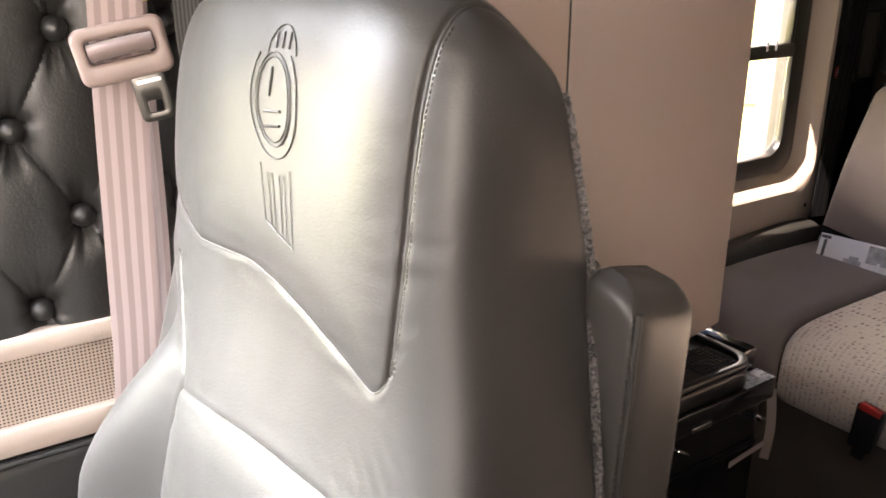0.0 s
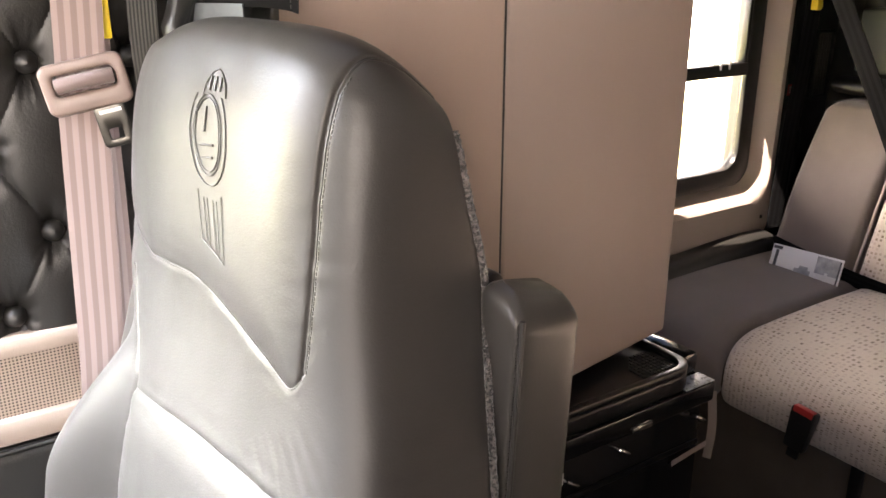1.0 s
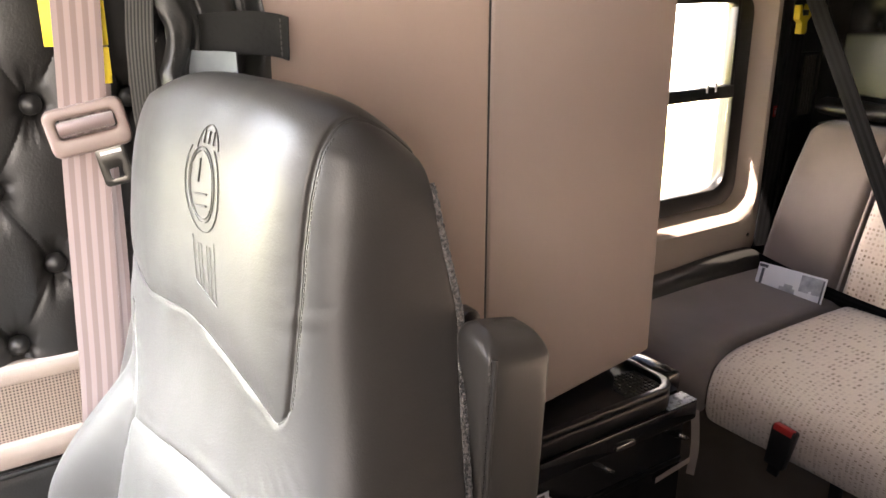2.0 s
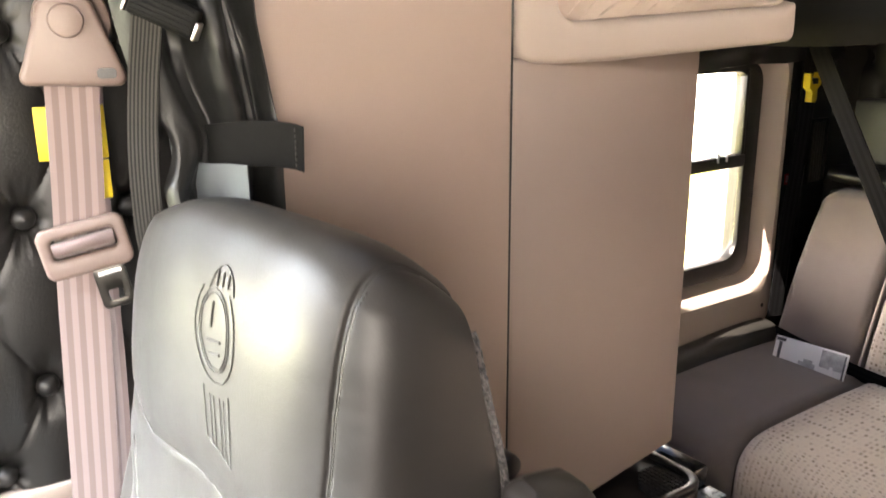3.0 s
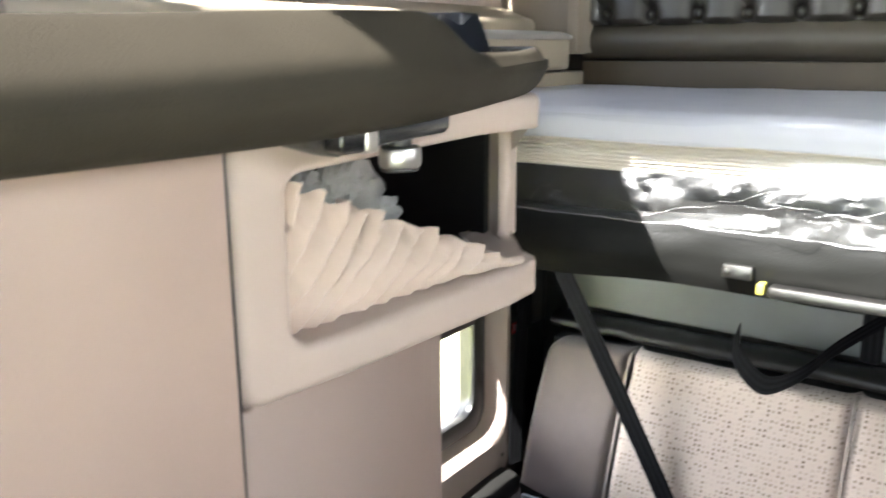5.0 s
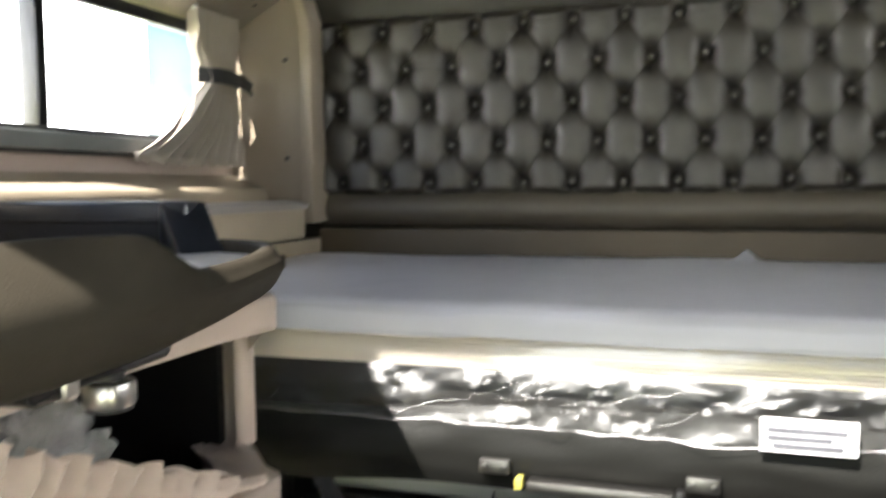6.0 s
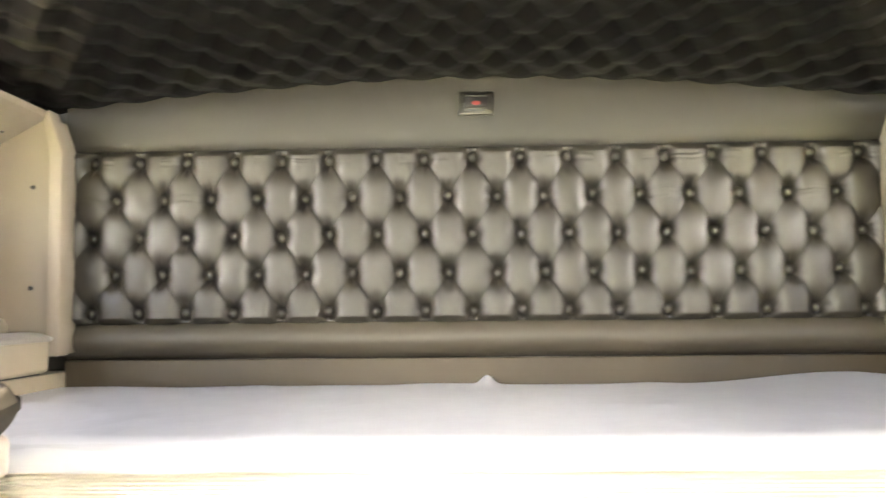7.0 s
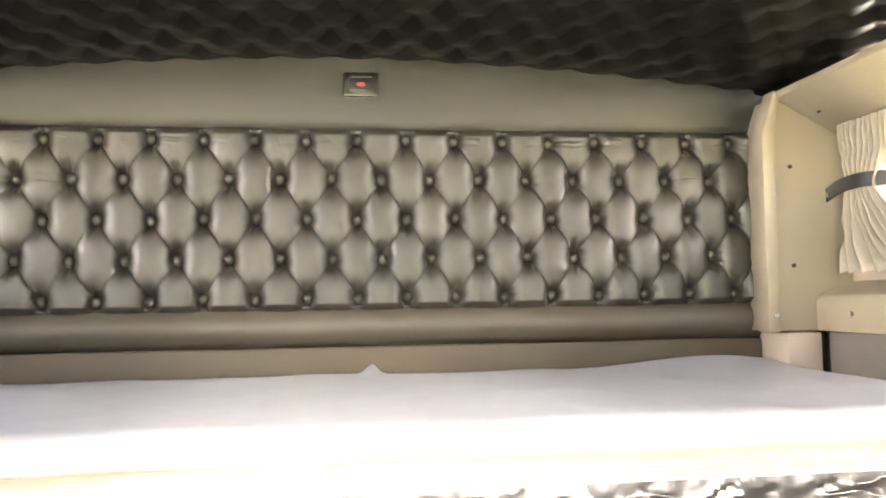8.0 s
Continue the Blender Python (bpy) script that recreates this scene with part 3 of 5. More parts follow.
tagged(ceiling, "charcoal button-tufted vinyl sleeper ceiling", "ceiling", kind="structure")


# ---- side window surrounds, left and right ----
def window_surround(s):
    side = "left" if s < 0 else "right"
    t = thing("window_surround", (s * 1.1, -0.1, 1.61), "cream moulded window surround on the sleeper side wall", "panel", "sleeper window surrounds")

    def sx(poly):
        return [(s * a, b) for a, b in poly]
    hang(part("rear_face", prism(sx([(0.998, 1.612), (0.998, 2.095), (1.030, 2.192), (1.22, 2.115), (1.22, 1.612)]), "y", -0.10, 0.0, 0.003), CREAM), t)
    # raised flange along the inner edge
    hang(part("flange", prism(sx([(0.985, 1.610), (0.985, 2.097), (1.022, 2.205), (1.036, 2.190), (1.016, 2.090), (1.016, 1.610)]), "y", -0.115, -0.06, 0.004), CREAM), t)
    # sloping soffit above the window
    hang(part("soffit", prism(sx([(1.024, 2.200), (1.030, 2.186), (1.213, 2.0855), (1.213, 2.20)]), "y", -1.50, -0.098, 0.002), CREAM), t)
    # ledge and band below it
    hang(part("ledge", prism(sx([(1.118, 1.684), (1.126, 1.698), (1.232, 1.735), (1.232, 1.612), (1.118, 1.612)]), "y", -1.50, -0.098, 0.003), LEDGE_CREAM), t)
    for x, z in ((1.062, 2.016), (1.062, 1.772), (1.005, 1.652)):
        hang(part("screw", disc((s * x, -0.117 if x < 1.02 else -0.102, z), "y", 0.0055, 0.006, 12, 0.001), STEEL if z < 1.7 else BLACK_PLASTIC), t)
    for y in (-0.16, -0.45):
        b = disc((0, 0, 0), "z", 0.0055, 0.006, 12, 0.001)
        hang(part("screw", moved(b, Matrix.Translation((s * 1.11, y, 2.142)) @ Matrix.Rotation(s * radians(-28), 4, "Y")), BLACK_PLASTIC), t)
    hang(part("screw", disc((s * 1.115, -0.24, 1.655), "x", 0.006, 0.006, 12, 0.001), STEEL), t)
    # window in the recess
    w = thing("window_2" if s < 0 else "window_3", (s * 1.22, -0.6, 1.8), "upper sleeper side window in a black frame", "window", "sleeper windows", "structure")
    fr = hang(part("window_frame", ring(round_rect(-1.50, -0.16, 1.765, 2.085, 0.05), round_rect(-1.46, -0.20, 1.815, 2.055, 0.05), "x", *sorted((s * 1.195, s * 1.212)), 0.004), BLACK_PLASTIC), w)
    hang(part("mullion", block(*sorted((s * 1.20, s * 1.24)), -0.77, -0.745, 1.80, 2.06, 0.003), BLACK_PLASTIC), w)
    g = hang(part("pane", block(*sorted((s * 1.228, s * 1.232)), -1.48, -0.19, 1.80, 2.06, 0), GLASS), w)
    g.visible_shadow = False
    hang(part("sill_rail", block(*sorted((s * 1.188, s * 1.225)), -1.50, -0.22, 1.772, 1.806, 0.006), PANEL_GREY), w)

    # tied-back curtain at the rear end of the window
    c = thing("window_curtain", (s * 1.18, -0.2, 2.1), "taupe side curtain gathered with a black tie strap", "curtain", "side window curtains")

    def cur(u, v):
        z = 2.108 - 0.352 * v
        fall = max(0.0, min(1.0, (1.945 - z) / 0.175))
        pinch = math.exp(-((z - 1.952) / 0.045) ** 2)
        left = -0.335 + 0.035 * pinch - 0.215 * fall ** 2.2
        right = -0.165 - 0.020 * pinch + 0.015 * fall
        y = right + (left - right) * u
        ph = 2 * math.pi * (8.5 * u + 0.5 * noise.noise(Vector((u * 5, z * 6, 2))))
        deep = 0.017 * (1 - 0.5 * pinch) * (1.0 - 0.45 * fall * u)
        return (s * (1.168 - 0.014 * pinch + deep * math.sin(ph) + 0.006 * noise.noise(Vector((u * 9, v * 9, 1)))), y, z + 0.006 * math.sin(ph) * (v > 0.95) - 0.012 * fall * u * (1 - u))
    hang(link("cloth", sheet(cur, 190, 50, thick=0.0015), CURTAIN_CLOTH), c)
    tie = hang(link("tie_strap", ribbon([(s * 1.165, -0.325, 1.958), (s * 1.138, -0.26, 1.960), (s * 1.134, -0.19, 1.954), (s * 1.150, -0.112, 1.943)],
                                        (0, 0, 1), 0.034, 0.003), BLACK_VINYL, None, "black vinyl tie strap"), c)
    hang(part("snap", disc((s * 1.148, -0.125, 1.943), "y", 0.007, 0.012, 14, 0.002), CHROME), c)
    hang(part("curtain_hook", disc((s * 1.165, -0.33, 2.11), "x", 0.008, 0.014, 12, 0.002), STEEL), c)
    return t


window_surround(-1)
window_surround(1)
# right-hand corner below the surround
structure("corner_post", block(1.035, 1.125, -0.11, 0.03, 0.0, 1.609, 0.006), BEIGE, "taupe corner post behind the bunk", "post")
structure("wall_cloth_right", block(1.14, 1.2, -1.95, -0.112, 0.0, 1.609, 0.003), GREY_CLOTH, "charcoal cloth side wall beside the bunk", "wall")
# left-hand band between ledge and bunk
structure("corner_post", block(-1.125, -1.024, -0.30, 0.03, 1.44, 1.566, 0.006), LEDGE_CREAM, "tan lower corner panel beside the bunk", "post")
rest = thing("padded_side_ledge", (-1.07, -0.35, 1.57), "tan side ledge with a rounded pale grey top beside the bunk", "ledge")
hang(part("ledge_body", prism([(-1.13, 1.572), (-1.012, 1.572), (-1.006, 1.580), (-1.006, 1.645), (-1.13, 1.645)], "y", -0.62, -0.118, 0.003), LEDGE_CREAM), rest)


def ledge_pad(u, v):
    w = math.pi * (0.95 * v)
    return (-1.066 + 0.066 * math.cos(w), -0.62 + 0.502 * u, 1.646 + 0.022 * math.sin(w) ** 0.7)


hang(link("rounded_top", sheet(ledge_pad, 30, 14), LEDGE_TOP, None, "rounded pale grey ledge top"), rest)
hang(part("groove", block(-1.03, -1.0255, -0.62, -0.118, 1.5665, 1.5715, 0.0006), BLACK_PLASTIC), rest)
structure("wall_band_left", block(-1.20, -1.13, -1.6, -0.112, 1.31, 1.609, 0.003), BEIGE, "taupe side wall band above the bunk", "wall")


# ---- bunk ----
bunk = thing("bunk_platform", (0, -0.45, 1.28), "black vinyl-skirted upper bunk platform", "bunk")
hang(part("base", block(-1.13, 1.13, -0.815, 0.0, 1.29, 1.435, 0.008), BLACK_VINYL), bunk)


def skirt_f(u, v):
    x = -0.98 + 1.96 * u
    sag = 0.010 * math.sin(x * 4.1 + 1) + 0.006 * math.sin(x * 11)
    z = 1.275 + sag * (1 - v) + (0.108 + 0.012 * math.sin(x * 5.0 + 2)) * v
    y = -0.862 - 0.016 * math.sin(math.pi * v) + 0.05 * max(0, (abs(x) - 0.7) / 0.28) ** 2 + 0.003 * noise.noise(Vector((x * 12, v * 4, 0)))
    return (x, y, z)


hang(link("skirt", sheet(skirt_f, 160, 16, thick=-0.006), SKIRT_VINYL, None, "soft charcoal vinyl skirt"), bunk)
for x, y in ((-0.333, -0.885), (-0.055, -0.885)):
    br = hang(part("bracket", block(x - 0.022, x + 0.022, y - 0.006, y + 0.010, 1.299, 1.320, 0.003), GUNMETAL, None, "steel bracket"), bunk)
    for dx in (-0.014, 0.014):
        q = part("rivet", disc((x + dx, y - 0.007, 1.310), "y", 0.004, 0.005, 10, 0.001), GUNMETAL)
        hang(q, br)
hang(part("latch_bar", block(-0.285, -0.090, -0.908, -0.882, 1.283, 1.300, 0.005), GUNMETAL, None, "dull metal latch bar"), bunk)
hang(part("latch_tab", block(-0.301, -0.290, -0.905, -0.885, 1.285, 1.301, 0.002), DULL_YELLOW, None, "yellow release tab"), bunk)
hang(part("latch_pivot", block(-0.089, -0.078, -0.905, -0.885, 1.284, 1.303, 0.002), BLACK_PLASTIC), bunk)

mattress = thing("mattress", (0, -0.45, 1.38), "pale ribbed mattress in a milky plastic cover on the bunk", "mattress")


def mat_side(u, v):
    """Front and ends of the mattress."""
    w = 2 * math.pi * u
    e = 0.12
    c, s = math.cos(w), math.sin(w)
    x = 1.0 * math.copysign(abs(c) ** e, c)
    y = -0.445 + 0.405 * math.copysign(abs(s) ** e, s)
    bul = 0.010 * math.sin(math.pi * v)
    return (x * (1 + bul), y + bul * math.copysign(1, s), 1.437 + 0.080 * v)


hang(link("core", sheet(mat_side, 240, 12, close_u=True, cap=True), MATTRESS, None, "ribbed cream mattress ticking"), mattress)


def cover_f(u, v):
    x = -1.005 + 2.01 * u
    y = -0.874 + 0.857 * v
    fold = 0.004 * noise.noise(Vector((x * 5, y * 7, 2))) + 0.008 * max(0.0, noise.noise(Vector((x * 1.5 + y * 6, y * 2 - x * 5, 7))) - 0.22) + 0.005 * max(0.0, noise.noise(Vector((x * 7 - y * 3, y * 9 + x * 2, 3))) - 0.3)
    edge = min(1, (1 - v) / 0.05, v / 0.05)
    z = 1.532 + fold + 0.022 * math.exp(-((x - 0.03) / 0.018) ** 2) * math.exp(-((y + 0.07) / 0.05) ** 2) \
        + 0.025 * math.exp(-((x - 0.85) / 0.18) ** 2) * math.exp(-((y + 0.06) / 0.09) ** 2) - 0.016 * (1 - max(0, edge)) ** 2
    if v < 0.03:
        # the film turns down over the front edge
        q = 1 - v / 0.03
        z, y = z - 0.030 * q * q, -0.8483 - 0.030 * math.sin(q * math.pi / 2)
    return (x, y, z)


hang(link("top_cover", sheet(cover_f, 420, 180), SHEET_FILM, None, "milky wrinkled plastic cover"), mattress)

wrap = thing("plastic_wrap", (0, -0.87, 1.4), "crinkled clear plastic wrap hanging over the bunk edge", "plastic wrap")


def wrap_f(u, v):
    x = -0.985 + 1.97 * u
    q = noise.noise(Vector((x * 9, v * 3, 5)))
    z = 1.526 - (0.158 + 0.016 * noise.noise(Vector((x * 4, 1, 1)))) * v
    crush = min(1.0, max(0, v - 0.50) / 0.25)
    y = -0.866 - 0.016 * math.sin(math.pi * min(1, v * 1.2)) - crush * (0.016 + 0.012 * q) \
        + 0.05 * max(0, (abs(x) - 0.7) / 0.28) ** 2
    return (x, y, z)


w = hang(link("taut_film", sheet(lambda u, v: wrap_f(u, 0.52 * v), 420, 10), TAUT_FILM), wrap)
w.visible_shadow = False


def hem_f(u, v):
    """The crumpled lower part, with slanting folds between gathered points."""
    x, y, z = wrap_f(u, 0.50 + 0.50 * v)
    rough = min(1.0, v / 0.22)
    n1 = noise.noise(Vector((x * 13 + 3.0 * v, v * 1.6 - x * 3, 11)))
    n2 = noise.noise(Vector((x * 30 - 5 * v, v * 2.4 + x * 9, 4)))
    n3 = 0.5 - abs(noise.noise(Vector((x * 24 + 4 * v, v * 2.0 - x * 7, 21))))
    return (x + 0.006 * n2 * rough, y - (0.020 * abs(n1) + 0.010 * n3 + 0.003 * n2) * rough, z + 0.012 * n1 * rough * (0.5 if v > 0.9 else 1.0))


w = hang(link("crumpled_hem", sheet(hem_f, 330, 12), FILM), wrap)
w.visible_shadow = False
dice = random.Random(12)
for k in range(26):
    u0, v0 = dice.uniform(0.0, 0.93), dice.uniform(0.25, 0.9)
    du, dv = dice.uniform(0.02, 0.075), dice.uniform(-0.45, 0.45)
    line = [Vector(hem_f(u0 + du * j / 9, max(0.15, min(1.0, v0 + dv * j / 9 + 0.04 * math.sin(j))))) + Vector((0, -0.0012, 0)) for j in range(10)]
    hang(link("crease", tube(line, dice.uniform(0.0003, 0.0006), 5, 2), HEM_EDGE), wrap)
hang(link("hem_edge", tube([Vector(hem_f(k / 150, 1.0)) + Vector((0, -0.001, 0)) for k in range(151)], 0.0011, 6, 1), HEM_EDGE, None, "whitish bunched film edge"), wrap)
tag = thing("bunk_label", (0.075, -0.89, 1.385), "small white printed label on the bunk skirt", "label")
hang(part("card", block(0.012, 0.124, -0.900, -0.897, 1.366, 1.409, 0.0005), PAPER), tag)
for k, (a, b) in enumerate(((0.020, 0.112), (0.020, 0.095), (0.026, 0.108))):
    hang(part("print_line", block(a, b, -0.9014, -0.9004, 1.391 - 0.010 * k, 1.398 - 0.010 * k, 0), INK), tag)


# ---- closet unit with net shelf, left of the aisle ----
closet = thing("closet_unit", (-0.85, -1.5, 0.53), "pink-beige laminate closet panels beside the aisle", "closet")
CE, CR = Vector((-0.640, -1.556, 0)), Vector((-0.718, -1.088, 0))


def slab(p, q, z0, z1, thick, bevel=0.008):
    """An upright board between two plan points, its thickness to the left of p->q."""
    d = (q - p).normalized()
    nrm = Vector((-d.y, d.x, 0)) * thick
    return prism([(p.x, p.y), (q.x, q.y), (q.x + nrm.x, q.y + nrm.y), (p.x + nrm.x, p.y + nrm.y)], "z", z0, z1, bevel, 3)


hang(part("front_panel", slab(Vector((-0.652, -1.975, 0)), Vector((-0.636, -1.562, 0)), 0.40, 1.541, 0.03, 0.004), BEIGE_WARM), closet)
# black strip put in for the shadow between front panel and shelf frame
hang(part("gap_shadow", block(-0.652, -0.640, -1.561, -1.556, 0.40, 1.560, 0.002), BLACK_PLASTIC, None, "dark strip standing in for the gap's shadow"), closet)
hang(part("rear_panel", slab(CE, CR, 0.532, 1.262, 0.03, 0.008), BEIGE_GREY, None, "grey-taupe laminate panel"), closet)
hang(part("closet_body", prism([(-0.69, -1.96), (-0.69, -1.53), (-0.752, -1.105), (-1.12, -1.105), (-1.12, -1.96)], "z", 0.533, 1.26, 0.003), BEIGE_GREY), closet)

shelf = thing("net_shelf", (-0.64, -1.3, 1.25), "taupe moulded shelf cubby with pleated beige cloth pouch", "shelf")


def lipped(y):
    """Outward bulge of the shelf face towards the rear."""
    return 0.070 * max(0.0, min(1.0, (y + 1.50) / 0.45)) ** 1.1


outer = round_rect(-1.554, -0.965, 1.252, 1.552, 0.034, 10)
inner = round_rect(-1.475, -1.004, 1.308, 1.500, 0.026, 10)
bm = ring(outer, inner, "x", -0.700, -0.640, 0.014, 4)
bmesh.ops.subdivide_edges(bm, edges=[e for e in bm.edges if e.calc_length() > 0.09], cuts=7, use_grid_fill=True)
for v in bm.verts:
    mid = max(0.0, min(1.0, (v.co.z - 1.310) / 0.012)) * max(0.0, min(1.0, (1.503 - v.co.z) / 0.012))
    out = 1.0 - mid
    if mid > 0.5 and v.co.y > -1.03 and v.co.x < -0.665:
        v.co.y = max(v.co.y, -0.978)
    if v.co.y > -1.30:
        v.co.y = -1.30 + (v.co.y + 1.30) * (1 - 0.17 * out)
    v.co.x += lipped(v.co.y) * out * (1.0 if v.co.x > -0.68 else 0.4) - 0.016 * mid * max(0.0, min(1.0, (v.co.y + 1.2) / 0.15))
    if v.co.z > 1.485:
        v.co.z += 0.016 * max(0.0, min(1.0, (v.co.y + 1.45) / 0.30))
    if v.co.z < 1.33:
        v.co.z += 0.022 * max(0, (v.co.y + 1.40) / 0.38)
    if v.co.y > -1.075 and out > 0.5:
        v.co.x -= 0.040 * ((v.co.y + 1.075) / 0.061) ** 2
hang(part("face_frame", bm, BEIGE), shelf)
for name, q in (("cubby_floor", (-1.12, -0.70, -1.54, -1.00, 1.262, 1.275)), ("cubby_back", (-1.12, -1.10, -1.54, -1.00, 1.276, 1.544)),
                ("cubby_side", (-1.10, -0.70, -1.54, -1.52, 1.276, 1.544)), ("cubby_side", (-1.10, -0.70, -0.998, -0.985, 1.276, 1.544)),
                ("cubby_top", (-1.12, -0.70, -1.54, -1.00, 1.545, 1.551))):
    hang(part(name, block(*q, 0), BLACK_PLASTIC, None, "black cubby lining"), shelf)


def pouch_f(u, v):
    y = -1.476 + 0.405 * u
    z0 = 1.306 + 0.020 * max(0, (y + 1.4) / 0.4)
    z1 = 1.492 - 0.167 * u + 0.005 * math.sin(u * 60)
    turn = 11.5 * (u - 0.25 * v * (1.1 - u)) + 0.45 * noise.noise(Vector((u * 7, v * 0.8, 4)))
    saw = turn - math.floor(turn)
    crest = (saw / 0.80) ** 1.4 if saw < 0.80 else ((1 - saw) / 0.20) ** 0.8
    x = -0.672 + lipped(y) - 0.005 + (0.030 * crest + 0.003 * noise.noise(Vector((u * 30, v * 9, 1)))) * (0.4 + 0.6 * v) + 0.018 * math.sin(math.pi * v) - 0.02 * (1 - v)
    return (x, y, z0 + (z1 - z0) * v + 0.003 * crest ** 2 * v ** 3 + 0.004 * v * noise.noise(Vector((u * 24, 3, 3))))


hang(link("cloth_pouch", sheet(pouch_f, 420, 80, thick=-0.002), NET_CLOTH, None, "pleated beige cloth pouch"), shelf)
bag = thing("plastic_bag", (-0.68, -1.36, 1.47), "crumpled clear plastic bag stuffed in the shelf pouch", "plastic bag")


def wisp(cx, cy, cz, sx, sy, sz, seed):
    def f(u, v):
        a, b = 2 * math.pi * u, math.pi * v
        r = 1 + 0.45 * noise.noise(Vector((math.cos(a) * 2.2, math.sin(a) * 2.2, b * 2 + seed)))
        return (cx + sx * r * math.sin(b) * math.cos(a), cy + sy * r * math.sin(b) * math.sin(a), cz + sz * r * math.cos(b))
    return sheet(f, 30, 16, close_u=True)


for k, q in enumerate(((-0.672, -1.345, 1.455, 0.022, 0.055, 0.042), (-0.670, -1.425, 1.480, 0.014, 0.022, 0.018), (-0.668, -1.385, 1.478, 0.014, 0.022, 0.02),
                       (-0.668, -1.300, 1.425, 0.014, 0.045, 0.022))):
    hang(link("crumple", wisp(*q, k), BAG_FILM), bag)

# dark console top over the shelf
console = thing("console_top", (-0.8, -1.4, 1.56), "charcoal moulded console top with a lowered end above the shelf", "console")
PLAN = smooth_path([(-1.97, -0.505, 0), (-1.75, -0.490, 0), (-1.45, -0.474, 0), (-1.30, -0.490, 0), (-1.17, -0.520, 0), (-1.08, -0.548, 0), (-1.02, -0.590, 0), (-0.985, -0.660, 0), (-0.97, -0.760, 0)], 14)


def soft_step(t):
    t = max(0.0, min(1.0, t))
    return t * t * (3 - 2 * t)


low_prof = smooth_path([(-0.110, 1.547, 0), (-0.062, 1.547, 0), (-0.026, 1.556, 0), (-0.006, 1.578, 0), (0.0, 1.604, 0), (-0.003, 1.622, 0), (-0.008, 1.638, 0), (-0.013, 1.654, 0), (-0.019, 1.663, 0),
                        (-0.026, 1.662, 0), (-0.031, 1.650, 0), (-0.032, 1.600, 0)], 5)
high_prof = smooth_path([(-0.110, 1.547, 0), (-0.062, 1.547, 0), (-0.026, 1.556, 0), (-0.005, 1.578, 0), (0.0, 1.602, 0), (-0.003, 1.620, 0), (-0.014, 1.635, 0), (-0.033, 1.653, 0), (-0.048, 1.664, 0),
                         (-0.056, 1.662, 0), (-0.062, 1.650, 0), (-0.063, 1.600, 0)], 5)


def console_f(u, v):
    """The rounded front: its profile swept along the plan line, lowered towards the rear end."""
    k = v * (len(PLAN) - 1)
    i = min(int(k), len(PLAN) - 2)
    c = PLAN[i].lerp(PLAN[i + 1], k - i)
    d = (PLAN[i + 1] - PLAN[i]).normalized()
    y, x = c.x, c.y
    out = Vector((d.x, -d.y, 0))
    k = round(u * (len(low_prof) - 1))
    p = high_prof[k].lerp(low_prof[k], soft_step((y + 1.52) / 0.10))
    z = p.y
    low = soft_step((y + 1.435) / 0.13)
    if z > 1.600:
        z = 1.600 + (z - 1.600) * (1 - 0.62 * low + 0.10 * soft_step((y + 1.20) / 0.18)) - 0.012 * soft_step((-1.45 - y) / 0.4)
    else:
        z += 0.014 * soft_step((y + 1.65) / 0.60)
    return (x + out.x * p.x, y + out.y * p.x, z)


hang(link("rounded_front", sheet(console_f, len(low_prof) - 1, 150), CONSOLE_PLASTIC), console)
hang(part("console_deck", prism([(-1.19, -1.93), (-0.572, -1.93), (-0.540, -1.45), (-0.545, -1.30), (-0.600, -1.10), (-0.680, -1.04), (-0.90, -0.985), (-1.19, -0.985)], "z", 1.572, 1.592, 0.004), DARK_PLASTIC), console)
hang(part("pale_insert", prism([(-0.510, -1.375), (-0.520, -1.300), (-0.551, -1.170), (-0.579, -1.090), (-0.617, -1.045), (-0.700, -1.022), (-0.760, -1.040), (-0.700, -1.200), (-0.650, -1.375)], "z", 1.593, 1.615, 0.004), PALE_INSERT, None, "pale grey tray insert"), console)
RIMX = -0.742
hang(part("back_rim", block(-1.125, RIMX, -1.00, -0.955, 1.593, 1.682, 0.006, 3), CONSOLE_GLOSS, None, "satin black raised rim"), console)
hang(part("rim_groove", block(-1.12, RIMX - 0.012, -1.0024, -1.0, 1.650, 1.656, 0.0008), BLACK_PLASTIC), console)
ramp = bmesh.new()
top = [ramp.verts.new(q) for q in ((RIMX - 0.045, -1.000, 1.682), (RIMX + 0.004, -0.958, 1.682), (-0.660, -1.030, 1.606), (-0.690, -1.085, 1.606))]
base = [ramp.verts.new((v.co.x, v.co.y, 1.593)) for v in top]
ramp.faces.new(top)
ramp.faces.new(base[::-1])
for i in range(4):
    ramp.faces.new((top[i], base[i], base[(i + 1) % 4], top[(i + 1) % 4]))
bmesh.ops.recalc_face_normals(ramp, faces=ramp.faces)
bmesh.ops.bevel(ramp, geom=list(ramp.edges), offset=0.004, segments=2, profile=0.5, affect="EDGES")
hang(part("end_ramp", ramp, CONSOLE_GLOSS, None, "satin black sloping arm"), console)
hang(link("insert_rim", tube([(-0.690, -1.040, 1.602), (-0.655, -1.028, 1.604), (-0.622, -1.045, 1.604), (-0.600, -1.085, 1.603)], 0.006, 10), CONSOLE_GLOSS), console)

